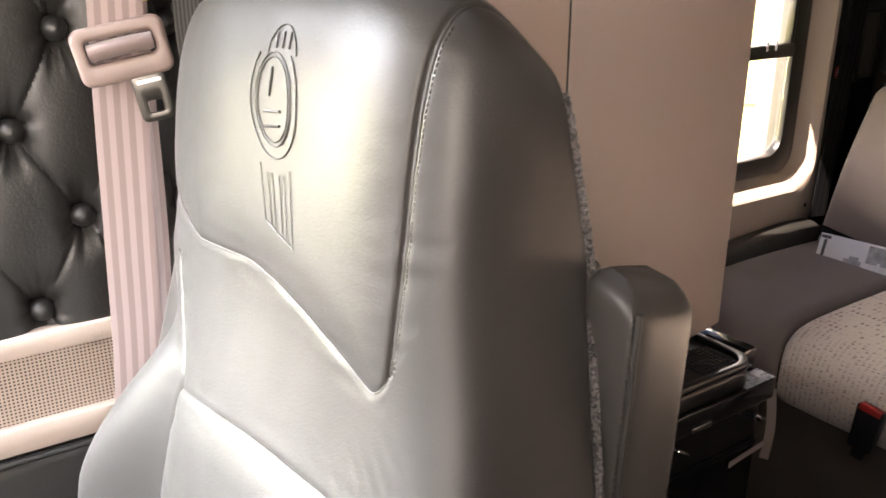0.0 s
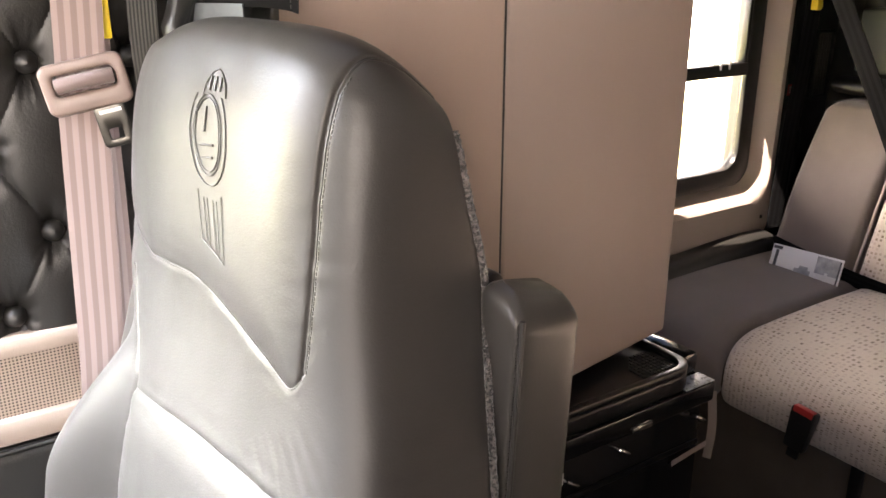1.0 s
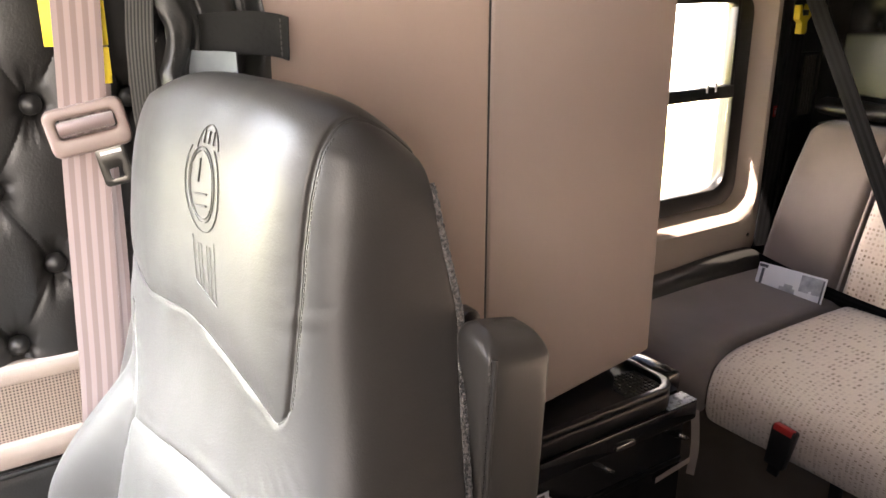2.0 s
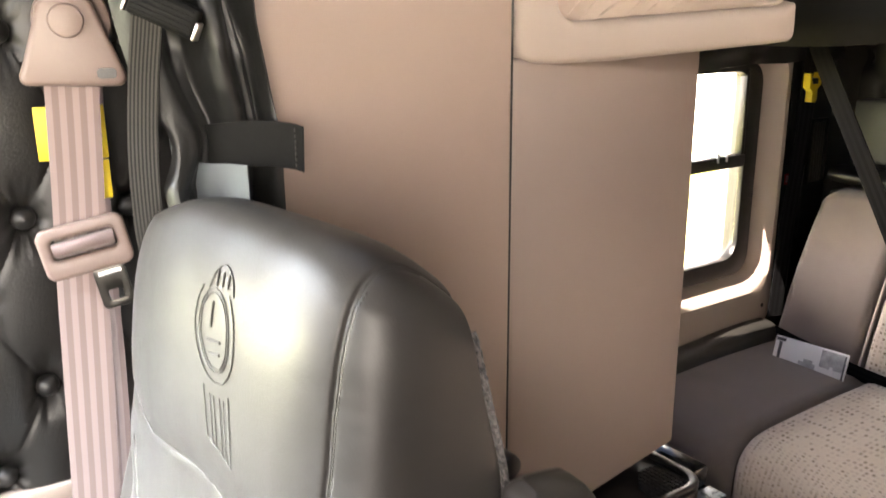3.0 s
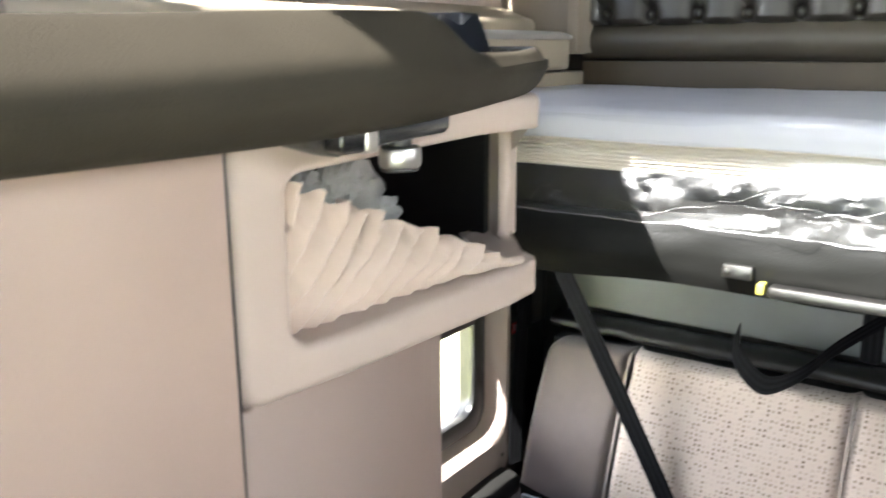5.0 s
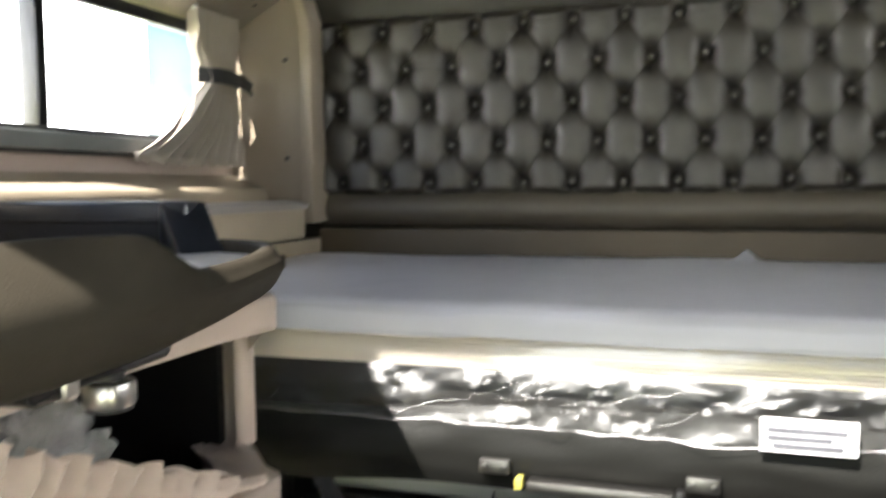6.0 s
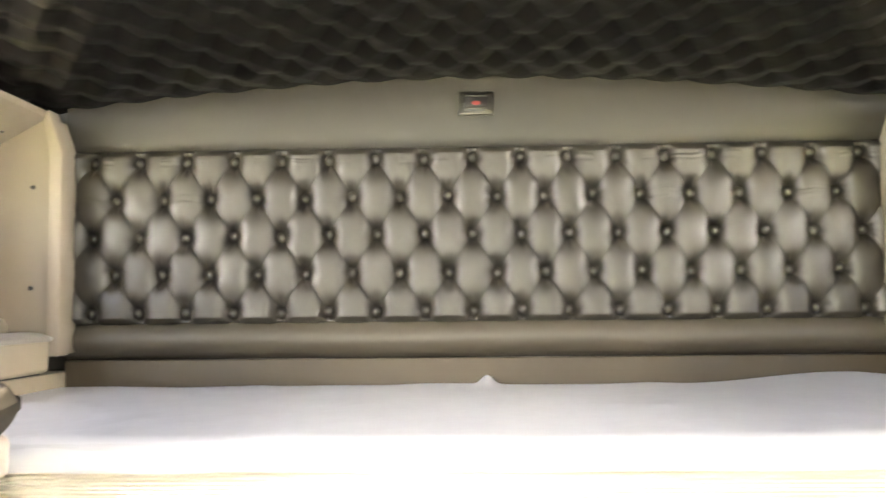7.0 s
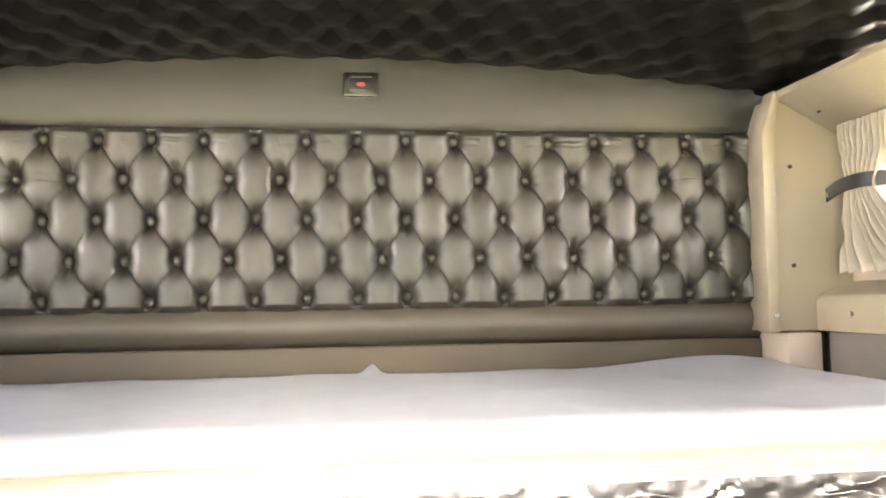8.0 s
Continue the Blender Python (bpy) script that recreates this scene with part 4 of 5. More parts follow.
catch = thing("shelf_latch", (-0.57, -1.38, 1.55), "black push latch with chrome knob under the console edge", "latch")
hang(part("latch_body", prism([(-1.478, 1.531), (-1.470, 1.526), (-1.442, 1.526), (-1.438, 1.530), (-1.300, 1.534), (-1.292, 1.540), (-1.292, 1.562), (-1.478, 1.556)], "x", -0.632, -0.560, 0.004, 3), GLOSS_BLACK), catch)
hang(part("pivot_bracket", prism([(-1.520, 1.552), (-1.500, 1.534), (-1.452, 1.520), (-1.432, 1.524), (-1.432, 1.556), (-1.520, 1.556)], "x", -0.628, -0.585, 0.006, 3), DARK_PLASTIC), catch)
hang(part("chrome_end", block(-0.574, -0.556, -1.443, -1.424, 1.524, 1.553, 0.005, 3), STEEL), catch)
hang(part("knob_stem", disc((-0.580, -1.362, 1.528), "z", 0.014, 0.012, 20, 0.002), BLACK_PLASTIC), catch)
kr = hang(part("knob_ring", disc((-0.580, -1.362, 1.512), "z", 0.024, 0.024, 28, 0.004), STEEL, None, "dark steel knob ring"), catch)
hang(part("knob_lip", disc((-0.580, -1.362, 1.4985), "z", 0.0215, 0.004, 28, 0.001), BLACK_PLASTIC), kr)

# storage box below the closet
box = thing("storage_box", (-0.8, -1.3, 0.0), "glossy black storage box with tray lid below the closet", "storage box")
hang(part("body", block(-1.12, -0.615, -1.62, -1.085, 0.0, 0.425, 0.006), GLOSS_BLACK), box)
hang(part("top_plate", block(-1.12, -0.600, -1.62, -1.070, 0.427, 0.468, 0.006), GLOSS_BLACK), box)
lid = hang(part("tray_lid", prism(round_rect(-1.10, -0.602, -1.62, -1.125, 0.045, 8), "z", 0.470, 0.508, 0.008, 3), BLACK_PLASTIC, None, "matt black tray with raised rim"), box)
rim = part("tray_rim", ring(round_rect(-1.10, -0.602, -1.62, -1.125, 0.045, 8), round_rect(-1.085, -0.617, -1.605, -1.140, 0.036, 8), "z", 0.506, 0.520, 0.004), BLACK_PLASTIC)
hang(rim, lid)
cells = []
for i in range(9):
    for j in range(9):
        if i + j > 3:
            cells.append(block(-0.705 + i * 0.0095, -0.698 + i * 0.0095, -1.235 + j * 0.0098, -1.2276 + j * 0.0098, 0.506, 0.511, 0))
tx = part("grip_texture", joined(*cells), RUBBER)
hang(tx, lid)
hang(part("rear_corner", block(-0.80, -0.640, -1.122, -1.075, 0.470, 0.515, 0.01), GLOSS_BLACK), box)
for y, z in ((-1.10, 0.405), (-1.42, 0.385), (-1.30, 0.405)):
    c = hang(link("catch", tube([(-0.612, y - 0.012, z), (-0.600, y - 0.012, z), (-0.598, y + 0.006, z - 0.012), (-0.612, y + 0.010, z - 0.020)], 0.0035, 8), CHROME, None, "chrome wire catch"), box)
hang(part("lever", block(-0.612, -0.596, -1.29, -1.24, 0.430, 0.441, 0.003), CHROME, None, "chrome lever"), box)
hang(part("groove", block(-0.616, -0.611, -1.60, -1.09, 0.335, 0.345, 0.001), BLACK_PLASTIC), box)
hang(part("corner_plate", block(-0.640, -0.602, -1.150, -1.072, 0.4682, 0.4710, 0.001), BARE_PLATE, None, "bare pale metal corner plate"), box)
lab = thing("box_label", (-0.61, -1.43, 0.40), "small white warning label on the black box", "label")
hang(part("card", block(-0.613, -0.6115, -1.475, -1.435, 0.375, 0.398, 0), PAPER), lab)
hang(part("print_mark", block(-0.612, -0.6105, -1.465, -1.445, 0.379, 0.394, 0), INK), lab)
tp = thing("tape_strip", (-0.61, -1.1, 0.3), "torn strips of clear tape on the black box", "tape")
hang(link("strip", ribbon([(-0.611, -1.16, 0.315), (-0.609, -1.10, 0.325), (-0.608, -1.068, 0.330)], (0, 0, 1), 0.012, 0.001), TAPE), tp)
hang(link("loose_end", ribbon([(-0.612, -1.062, 0.44), (-0.606, -1.058, 0.36), (-0.612, -1.056, 0.29)], (1, 0.5, 0), 0.016, 0.001), TAPE), tp)


# ---- lower left wall with its window ----
panel_l = thing("window_panel", (-1.13, -0.6, 0.46), "taupe moulded panel round the lower side window", "panel")


def funnel(loops, n=8):
    """A moulded frame through rounded outlines, each at its own depth: (x, y0, y1, z0, z1, r)."""
    bm = bmesh.new()
    rows = [[bm.verts.new((x, p, q)) for p, q in round_rect(y0, y1, z0, z1, r, n)] for x, y0, y1, z0, z1, r in loops]
    for p, q in zip(rows, rows[1:]):
        for i in range(len(p)):
            bm.faces.new((p[i], p[(i + 1) % len(p)], q[(i + 1) % len(p)], q[i]))
    bmesh.ops.recalc_face_normals(bm, faces=bm.faces)
    return bm


hang(part("panel", funnel([(-1.160, -0.985, -0.296, 0.618, 1.202, 0.06), (-1.140, -0.99, -0.292, 0.613, 1.206, 0.062), (-1.102, -1.02, -0.268, 0.588, 1.222, 0.07),
                           (-1.094, -1.03, -0.260, 0.578, 1.228, 0.072), (-1.096, -1.05, -0.245, 0.50, 1.245, 0.06), (-1.102, -1.085, -0.232, 0.466, 1.259, 0.05),
                           (-1.110, -1.09, -0.228, 0.462, 1.262, 0.05), (-1.150, -1.09, -0.228, 0.462, 1.262, 0.05)]), BEIGE), panel_l)
hang(part("reveal", ring(round_rect(-1.00, -0.290, 0.610, 1.205, 0.07, 8), round_rect(-0.98, -0.300, 0.622, 1.198, 0.06, 8), "x", -1.224, -1.161, 0.002), BLACK_PLASTIC), panel_l)
for y, z in ((-0.50, 0.487), (-0.275, 0.53)):
    hang(part("screw", disc((-1.097, y, z), "x", 0.006, 0.006, 12, 0.001), BLACK_PLASTIC), panel_l)
win = thing("window_1", (-1.2, -0.6, 0.66), "lower sleeper side window with two panes in a black frame", "window", "sleeper windows", "structure")
hang(part("window_frame", ring(round_rect(-0.983, -0.300, 0.622, 1.198, 0.06, 8), round_rect(-0.95, -0.355, 0.672, 1.172, 0.05, 8), "x", -1.165, -1.138, 0.004), BLACK_PLASTIC), win)
hang(part("rail", block(-1.160, -1.134, -0.97, -0.355, 0.925, 0.958, 0.004), BLACK_PLASTIC), win)
hang(part("side_channel", block(-1.158, -1.136, -0.372, -0.360, 0.958, 1.18, 0.002), BLACK_PLASTIC), win)
for y in (-0.47, -0.435):
    hang(part("rail_clip", block(-1.158, -1.131, y - 0.003, y + 0.003, 0.945, 0.968, 0.001), PAPER), win)
for z0, z1, x in ((0.672, 0.93, -1.150), (0.95, 1.176, -1.156)):
    g = hang(part("pane", block(x - 0.002, x + 0.002, -0.955, -0.358, z0, z1, 0), GLASS), win)
    g.visible_shadow = False

structure("wall_trim_left", block(-1.20, -1.135, -0.227, 0.03, 0.0, 1.29, 0.004), BLACK_PLASTIC, "black plastic wall trim behind the bench", "wall")
structure("wall_low_left", block(-1.20, -1.135, -1.10, -0.212, 0.0, 0.458, 0.004), BLACK_PLASTIC, "black lower wall beside the bench", "wall")


def valance_f(u, v):
    y = -1.10 + 1.06 * u
    sag = 0.014 * math.sin(u * 7) + 0.010 * noise.noise(Vector((u * 5, 2, 1))) - 0.02 * max(0.0, u - 0.75) / 0.25
    fold = 0.010 * noise.noise(Vector((u * 9 + v * 2, v * 3, 4))) + 0.008 * math.sin(u * 30 + v * 3) * v
    return (-1.072 + fold - 0.015 * v, y, 1.300 - (0.118 + sag) * v)


val = thing("window_valance", (-1.1, -0.6, 1.29), "black cloth valance above the lower window", "valance")
hang(link("cloth", sheet(valance_f, 90, 10, thick=0.003), BLACK_VINYL), val)
roll = thing("wall_bolster", (-1.06, -0.65, 0.43), "black padded bolster along the wall beside the bench", "bolster")


def bol_f(u, v):
    w = 2 * math.pi * u
    return (-1.078 + 0.055 * math.cos(w), -1.08 + 0.80 * v, 0.455 + 0.038 * math.sin(w) + 0.006 * math.sin(v * 9))


hang(link("padding", sheet(bol_f, 24, 40, close_u=True, cap=True), BLACK_VINYL), roll)
for y in (-0.160, -0.145, -0.10):
    structure("trim_rib", block(-1.1345, -1.122, y - 0.005, y + 0.005, 0.50, 1.28, 0.003), BLACK_PLASTIC, "black vertical rib of the wall trim", "trim")
structure("trim_rib", block(-1.1345, -1.106, -0.218, -0.178, 0.50, 1.28, 0.006), BLACK_PLASTIC, "broad black rib of the wall trim", "trim")
stick = thing("red_sticker", (-1.105, -0.198, 0.862), "small red warning sticker on the black trim", "sticker")
hang(part("label_face", block(-1.1062, -1.1045, -0.213, -0.183, 0.862, 0.892, 0.0005), RED), stick)
for k in range(3):
    hang(part("print_line", block(-1.1046, -1.1040, -0.209, -0.187, 0.869 + 0.007 * k, 0.872 + 0.007 * k, 0), INK_LIGHT), stick)
vent = thing("vent_grille", (-1.12, -0.05, 0.93), "narrow black slotted vent grille on the wall trim", "vent")
hang(part("grille_frame", ring(round_rect(-0.085, -0.005, 0.84, 1.03, 0.008), round_rect(-0.077, -0.013, 0.85, 1.02, 0.006), "x", -1.134, -1.118, 0.002), BLACK_PLASTIC), vent)
for k in range(5):
    y = -0.071 + k * 0.0125
    hang(part("slat", block(-1.132, -1.121, y - 0.003, y + 0.003, 0.85, 1.02, 0.001), DARK_PLASTIC), vent)

# ---- rear bench ----
bench = thing("rear_bench", (0, -0.55, 0.0), "grey rear bench with dotted pale cloth centre sections", "bench")
hang(part("plinth", block(-1.13, 1.13, -0.885, 0.02, 0.0, 0.334, 0.008), PLINTH_CLOTH, None, "warm brown cloth plinth"), bench)
for x in (-0.40, 0.40):
    hang(part("plinth_post", block(x - 0.012, x + 0.012, -0.898, -0.886, 0.0, 0.33, 0.003), BLACK_PLASTIC), bench)


def ease_in(t):
    return max(0.0, min(1.0, t)) ** 2


def cushion(x0, x1, puff, curve):
    """Seat cushion section: rounded front edge, puffed top; curve sweeps its left side back."""
    prof = [(-0.24, 0.452), (-0.30, 0.456), (-0.45, 0.460), (-0.62, 0.460), (-0.78, 0.458), (-0.86, 0.452), (-0.905, 0.440), (-0.932, 0.418), (-0.940, 0.385), (-0.934, 0.352), (-0.915, 0.336), (-0.88, 0.334)]
    line = smooth_path([(0, a, b) for a, b in prof], 4)
    n = len(line) - 1

    def f(u, v):
        p = line[round(v * n)]
        e = min(u, 1 - u) * (x1 - x0)
        k = min(1.0, e / 0.035)
        k = math.sqrt(max(0.0, 1 - (1 - k) ** 2))
        q = 1 - puff * (1 - k)
        xs = x0 + (x1 - x0) * u
        if curve:
            near_side = (1 - u) if curve in (1, -2) else u
            xs += 0.055 * near_side * ease_in((-0.75 - p.y) / 0.19) * (1 if curve > 0 else -1)
        return (xs, -0.55 + (p.y + 0.55) * (0.985 + 0.015 * k), 0.395 + (p.z - 0.395) * q + 0.003 * noise.noise(Vector((xs * 5, p.y * 5, 0))))
    return sheet(f, 60, n, uv=(x1 - x0, 1.0))


hang(link("seat_side", cushion(-1.06, -0.742, 0.35, 2), GREY_CLOTH, None, "dark grey cloth seat side"), bench)
hang(link("seat_side", cushion(0.742, 1.06, 0.35, -2), GREY_CLOTH, None, "dark grey cloth seat side"), bench)
SEATCUTS = (-0.738, -0.246, 0.246, 0.738)
for a, b in zip(SEATCUTS, SEATCUTS[1:]):
    hang(link("seat_cushion", cushion(a, b, 0.22, 1 if a < -0.5 else -1 if b > 0.5 else 0), DOT_CLOTH, None, "pale dotted cloth seat cushion"), bench)


def back_sec(x0, x1, puff, round_left=0.0):
    def f(u, v):
        x = x0 + (x1 - x0) * u
        e = min(u, 1 - u) * (x1 - x0)
        k = min(1.0, e / 0.03)
        k = math.sqrt(max(0.0, 1 - (1 - k) ** 2))
        w = v * 1.16
        if w <= 1:
            z, y = 0.445 + 0.40 * w, -0.315 + 0.155 * w
        else:
            t = (w - 1) / 0.16 * math.pi / 2
            z, y = 0.845 + 0.022 * math.sin(t), -0.160 + 0.05 * (1 - math.cos(t))
        drop = 0.0
        if round_left:
            d = (x - x0) if round_left > 0 else (x1 - x)
            if d < 0.07:
                drop = (0.07 - math.sqrt(max(0, 0.07 ** 2 - (0.07 - d) ** 2)))
        return (x, y - 0.028 * k + puff * (1 - k) * 0.5 - 0.012 * math.sin(math.pi * min(1, w)), z - drop * v ** 3)
    return sheet(f, 50, 44, uv=(x1 - x0, 0.50))


hang(link("back_side", back_sec(-1.02, -0.778, 0.02, 1), GREY_CLOTH, None, "grey cloth backrest side"), bench)
hang(link("back_side", back_sec(0.778, 1.02, 0.02, -1), GREY_CLOTH, None, "grey cloth backrest side"), bench)
BACKCUTS = (-0.772, -0.25, 0.25, 0.772)
for a, b in zip(BACKCUTS, BACKCUTS[1:]):
    hang(link("backrest", back_sec(a, b, 0.01), DOT_CLOTH, None, "pale dotted cloth backrest"), bench)
for x in (-0.775, -0.25, 0.25, 0.775):
    hang(link("back_piping", tube([(x, -0.338, 0.45), (x, -0.268, 0.65), (x, -0.190, 0.84), (x, -0.150, 0.865)], 0.0035, 8), PIPING, None, "pale piping"), bench)
hang(part("back_shell", block(-1.02, 1.02, -0.14, 0.03, 0.40, 0.855, 0.01), BLACK_VINYL), bench)

pad2 = thing("bench_wall_padding", (0, -0.05, 0.9), "slate vinyl padding and black tufted strip above the bench", "padding")


def roll2(u, v):
    w = 2 * math.pi * v
    x = -1.03 + 2.06 * u
    return (x, -0.085 + 0.05 * math.cos(w), 0.893 + 0.024 * math.sin(w) + 0.006 * noise.noise(Vector((x * 14, v * 3, 0))))


hang(link("black_roll", sheet(roll2, 120, 20), BLACK_VINYL, None, "wrinkled black vinyl roll"), pad2)
for a, b in ((-1.02, -0.262), (-0.258, 0.258), (0.262, 1.02)):
    hang(part("slate_panel", block(a, b, -0.060, 0.03, 0.925, 1.092, 0.010, 3), PANEL_GREY, None, "slate vinyl panel"), pad2)


def strip_f(u, v):
    x, z = -1.03 + 2.06 * u, 1.094 + 0.19 * v
    return (x, 0.02 - 0.05 * tuft(x, z, 0.12, 0.09, 0.0, 1.112), z)


strip = hang(link("tufted_strip", sheet(strip_f, 300, 36), BLACK_VINYL, None, "black tufted strip"), pad2)
knob_black = knob_mesh(0.012, 0.012)
knob_black.materials.append(BLACK_VINYL)
for f in knob_black.polygons:
    f.use_smooth = True
for c in range(-8, 9):
    b = new("button", knob_black)
    b.location = (c * 0.12, 0.000, 1.112)
    b.parent = strip
    b.matrix_parent_inverse = pad2.matrix_world @ pad2.matrix_world.inverted()

# bench belts
belt2 = thing("bench_belt", (-0.6, -0.3, 0.46), "black bench seat belt slung across the backrest", "seat belt", "bench seat belts")
hang(link("shoulder_strap", ribbon([(-1.045, -0.27, 1.30), (-0.96, -0.30, 1.17), (-0.77, -0.305, 0.842), (-0.581, -0.318, 0.515), (-0.545, -0.33, 0.465)], (0.86, 0, 0.5), 0.047, 0.0018), BLACK_BELT), belt2)
hang(link("lap_strap", ribbon([(-0.99, -0.358, 0.50), (-0.90, -0.372, 0.492), (-0.78, -0.372, 0.475), (-0.64, -0.365, 0.462), (-0.54, -0.36, 0.458)], (0.05, -0.35, 1), 0.047, 0.0018), BLACK_BELT), belt2)
hang(link("wall_strap", ribbon([(-1.065, -0.20, 1.29), (-1.075, -0.20, 1.0), (-1.085, -0.21, 0.75), (-1.07, -0.25, 0.50)], (0.35, 1, 0), 0.045, 0.0018), BLACK_BELT), belt2)
hang(link("loop_strap", ribbon([(-0.53, -0.13, 0.96), (-0.50, -0.21, 0.925), (-0.43, -0.25, 0.888), (-0.36, -0.25, 0.925), (-0.30, -0.20, 0.985), (-0.22, -0.12, 1.045), (-0.16, -0.09, 1.09)],
                               (0.25, 0.3, 1), 0.045, 0.0018), BLACK_BELT), belt2)
hang(link("hanging_strap", ribbon([(-0.245, -0.10, 1.13), (-0.24, -0.12, 1.02), (-0.235, -0.15, 0.95)], (1, 0, 0), 0.045, 0.0018), BLACK_BELT), belt2)
clip = thing("yellow_belt_clip", (-1.06, -0.21, 1.14), "yellow plastic clip on a black belt", "clip")
bm = prism([(-0.234, 1.165), (-0.226, 1.165), (-0.224, 1.145), (-0.196, 1.145), (-0.192, 1.166), (-0.180, 1.166), (-0.182, 1.136), (-0.196, 1.122), (-0.194, 1.098), (-0.200, 1.090), (-0.219, 1.090), (-0.219, 1.118), (-0.234, 1.128)],
           "x", -1.068, -1.048, 0.002)
hang(part("clip_body", bm, YELLOW), clip)
hang(part("clip_slot", block(-1.072, -1.0465, -0.222, -0.198, 1.138, 1.152, 0.001), BLACK_PLASTIC), clip)
bk = thing("bench_buckle", (-0.52, -0.94, 0.37), "black belt buckle with red release button on the bench front", "buckle")
bkm = Matrix.Translation((-0.487, -0.956, 0.386)) @ Matrix.Rotation(radians(-8), 4, "X") @ Matrix.Rotation(radians(4), 4, "Y") @ Matrix.Scale(0.84, 4)
body = moved(prism([(-0.024, -0.052), (0.024, -0.052), (0.030, 0.042), (0.026, 0.048), (-0.026, 0.048), (-0.030, 0.042)], "y", -0.012, 0.012, 0.004), bkm)
hang(part("buckle_body", body, BLACK_PLASTIC), bk)
hang(part("release_button", moved(block(-0.024, 0.024, -0.0135, 0.004, 0.034, 0.0495, 0.002), bkm), RED), bk)
hang(part("buckle_stalk", moved(block(-0.014, 0.014, -0.005, 0.005, -0.075, -0.05, 0.002), bkm), BLACK_PLASTIC), bk)
doc = thing("paper_tag", (-0.88, -0.38, 0.46), "white printed paper sleeve round the bench lap belt", "paper tag")
tagm = Matrix.Translation((-0.863, -0.405, 0.4815)) @ Matrix.Rotation(radians(-2.5), 4, "Y") @ Matrix.Rotation(radians(-18), 4, "X")
hang(part("sleeve", moved(block(-0.098, 0.098, -0.0015, 0.0015, -0.034, 0.036, 0.001), tagm), PAPER), doc)
hang(part("black_bar", moved(block(-0.086, -0.078, -0.0024, -0.0014, -0.028, 0.022, 0), tagm), INK), doc)
for k, (a, b, c, d) in enumerate(((-0.095, -0.070, 0.024, 0.032), (-0.050, -0.020, -0.032, -0.022), (-0.025, 0.020, -0.032, -0.012), (-0.012, 0.012, -0.014, -0.004))):
    hang(part("print_shape", moved(block(a, b, -0.0024, -0.0014, c, d, 0), tagm), INK_LIGHT if k else INK), doc)
hang(part("grey_field", moved(block(0.030, 0.090, -0.0024, -0.0014, -0.012, 0.031, 0), tagm), INK_LIGHT), doc)
for k in range(4):
    hang(part("chart_bar", moved(block(0.030 + 0.014 * k, 0.038 + 0.014 * k, -0.0030, -0.0022, -0.033, -0.018 + 0.006 * (k % 3), 0), tagm), PAPER), doc)
hang(part("dark_end", moved(block(0.090, 0.094, -0.0026, -0.0014, -0.030, 0.030, 0), tagm), INK), doc)


# ---- passenger seat ----
SEAT = Matrix.Translation((-0.42, -1.97, 0)) @ Matrix.Rotation(radians(8), 4, "Z")
seat = thing("passenger_seat", (-0.42, -1.97, 0.0), "grey leather high-back seat with embossed badge", "seat")


LEFT_EXTRA = 0.060


def soft(t):
    t = max(0.0, min(1.0, t))
    return t * t * (3 - 2 * t)


def back_part(z):
    """Depth of the rear half against the front half: the back thins towards its top."""
    return 0.612 - 0.489 * soft((z - 0.97) / 0.17)


def back_half(z, shoulder=2.3):
    """Half width, half depth and centre of the backrest at a height."""
    w = 0.166 + 0.25 * 0.03 * math.log1p(math.exp((0.98 - z) / 0.03))
    d = 0.106
    c = 0.016 - (1.06 - z) * 0.13
    z1, z2 = 1.03, 1.1868
    if z > z1:
        q = min(1.0, (z - z1) / (z2 - z1))
        w *= 0.10 + 0.90 * (1 - q ** shoulder) ** (1 / shoulder)
        d *= 0.05 + 0.95 * (1 - q ** 3.28) ** (1 / 3.28)
    return w, d, c


def right_trim(z):
    """The squarer shoulder on the aisle side, added to the half width."""
    return 0.0185 + 0.0023 * soft((z - 0.93) / 0.12) + back_half(z, 3.76)[0] - back_half(z)[0]


SEAM_X = 0.143
INSERT_TOP = 0.814


def seam_right(z):
    """The long seam, straight at first, then over the shoulder."""
    return SEAM_X + 0.009 + 0.02 * max(0.0, z - 1.05)


def seam_low(x):
    """Lower edge of the headrest panel: level at first, then a sweep down to a rounded tip by the seam."""
    if x < -0.02:
        return 0.955 - 0.10 * (-0.02 - x) ** 1.15 + 0.35 * max(0.0, -0.10 - x)
    q = min(1.0, (x + 0.02) / 0.158)
    s = 0.955 - 0.052 * q ** 1.7
    return s + 0.012 * max(0.0, (x - 0.139) / 0.013) ** 2


def seam_left(z):
    """Seam between the back's middle and its outer bolster, on the window side."""
    return -0.158 + 0.055 * max(0.0, min(1.0, (0.930 - z) / 0.10)) - 0.22 * max(0.0, 0.825 - z)


def insert_top(x):
    return INSERT_TOP + 0.012 * math.sin((x + 0.133) / 0.30 * math.pi)


def ease(t):
    t = max(0.0, min(1.0, t))
    return t * t * (3 - 2 * t)


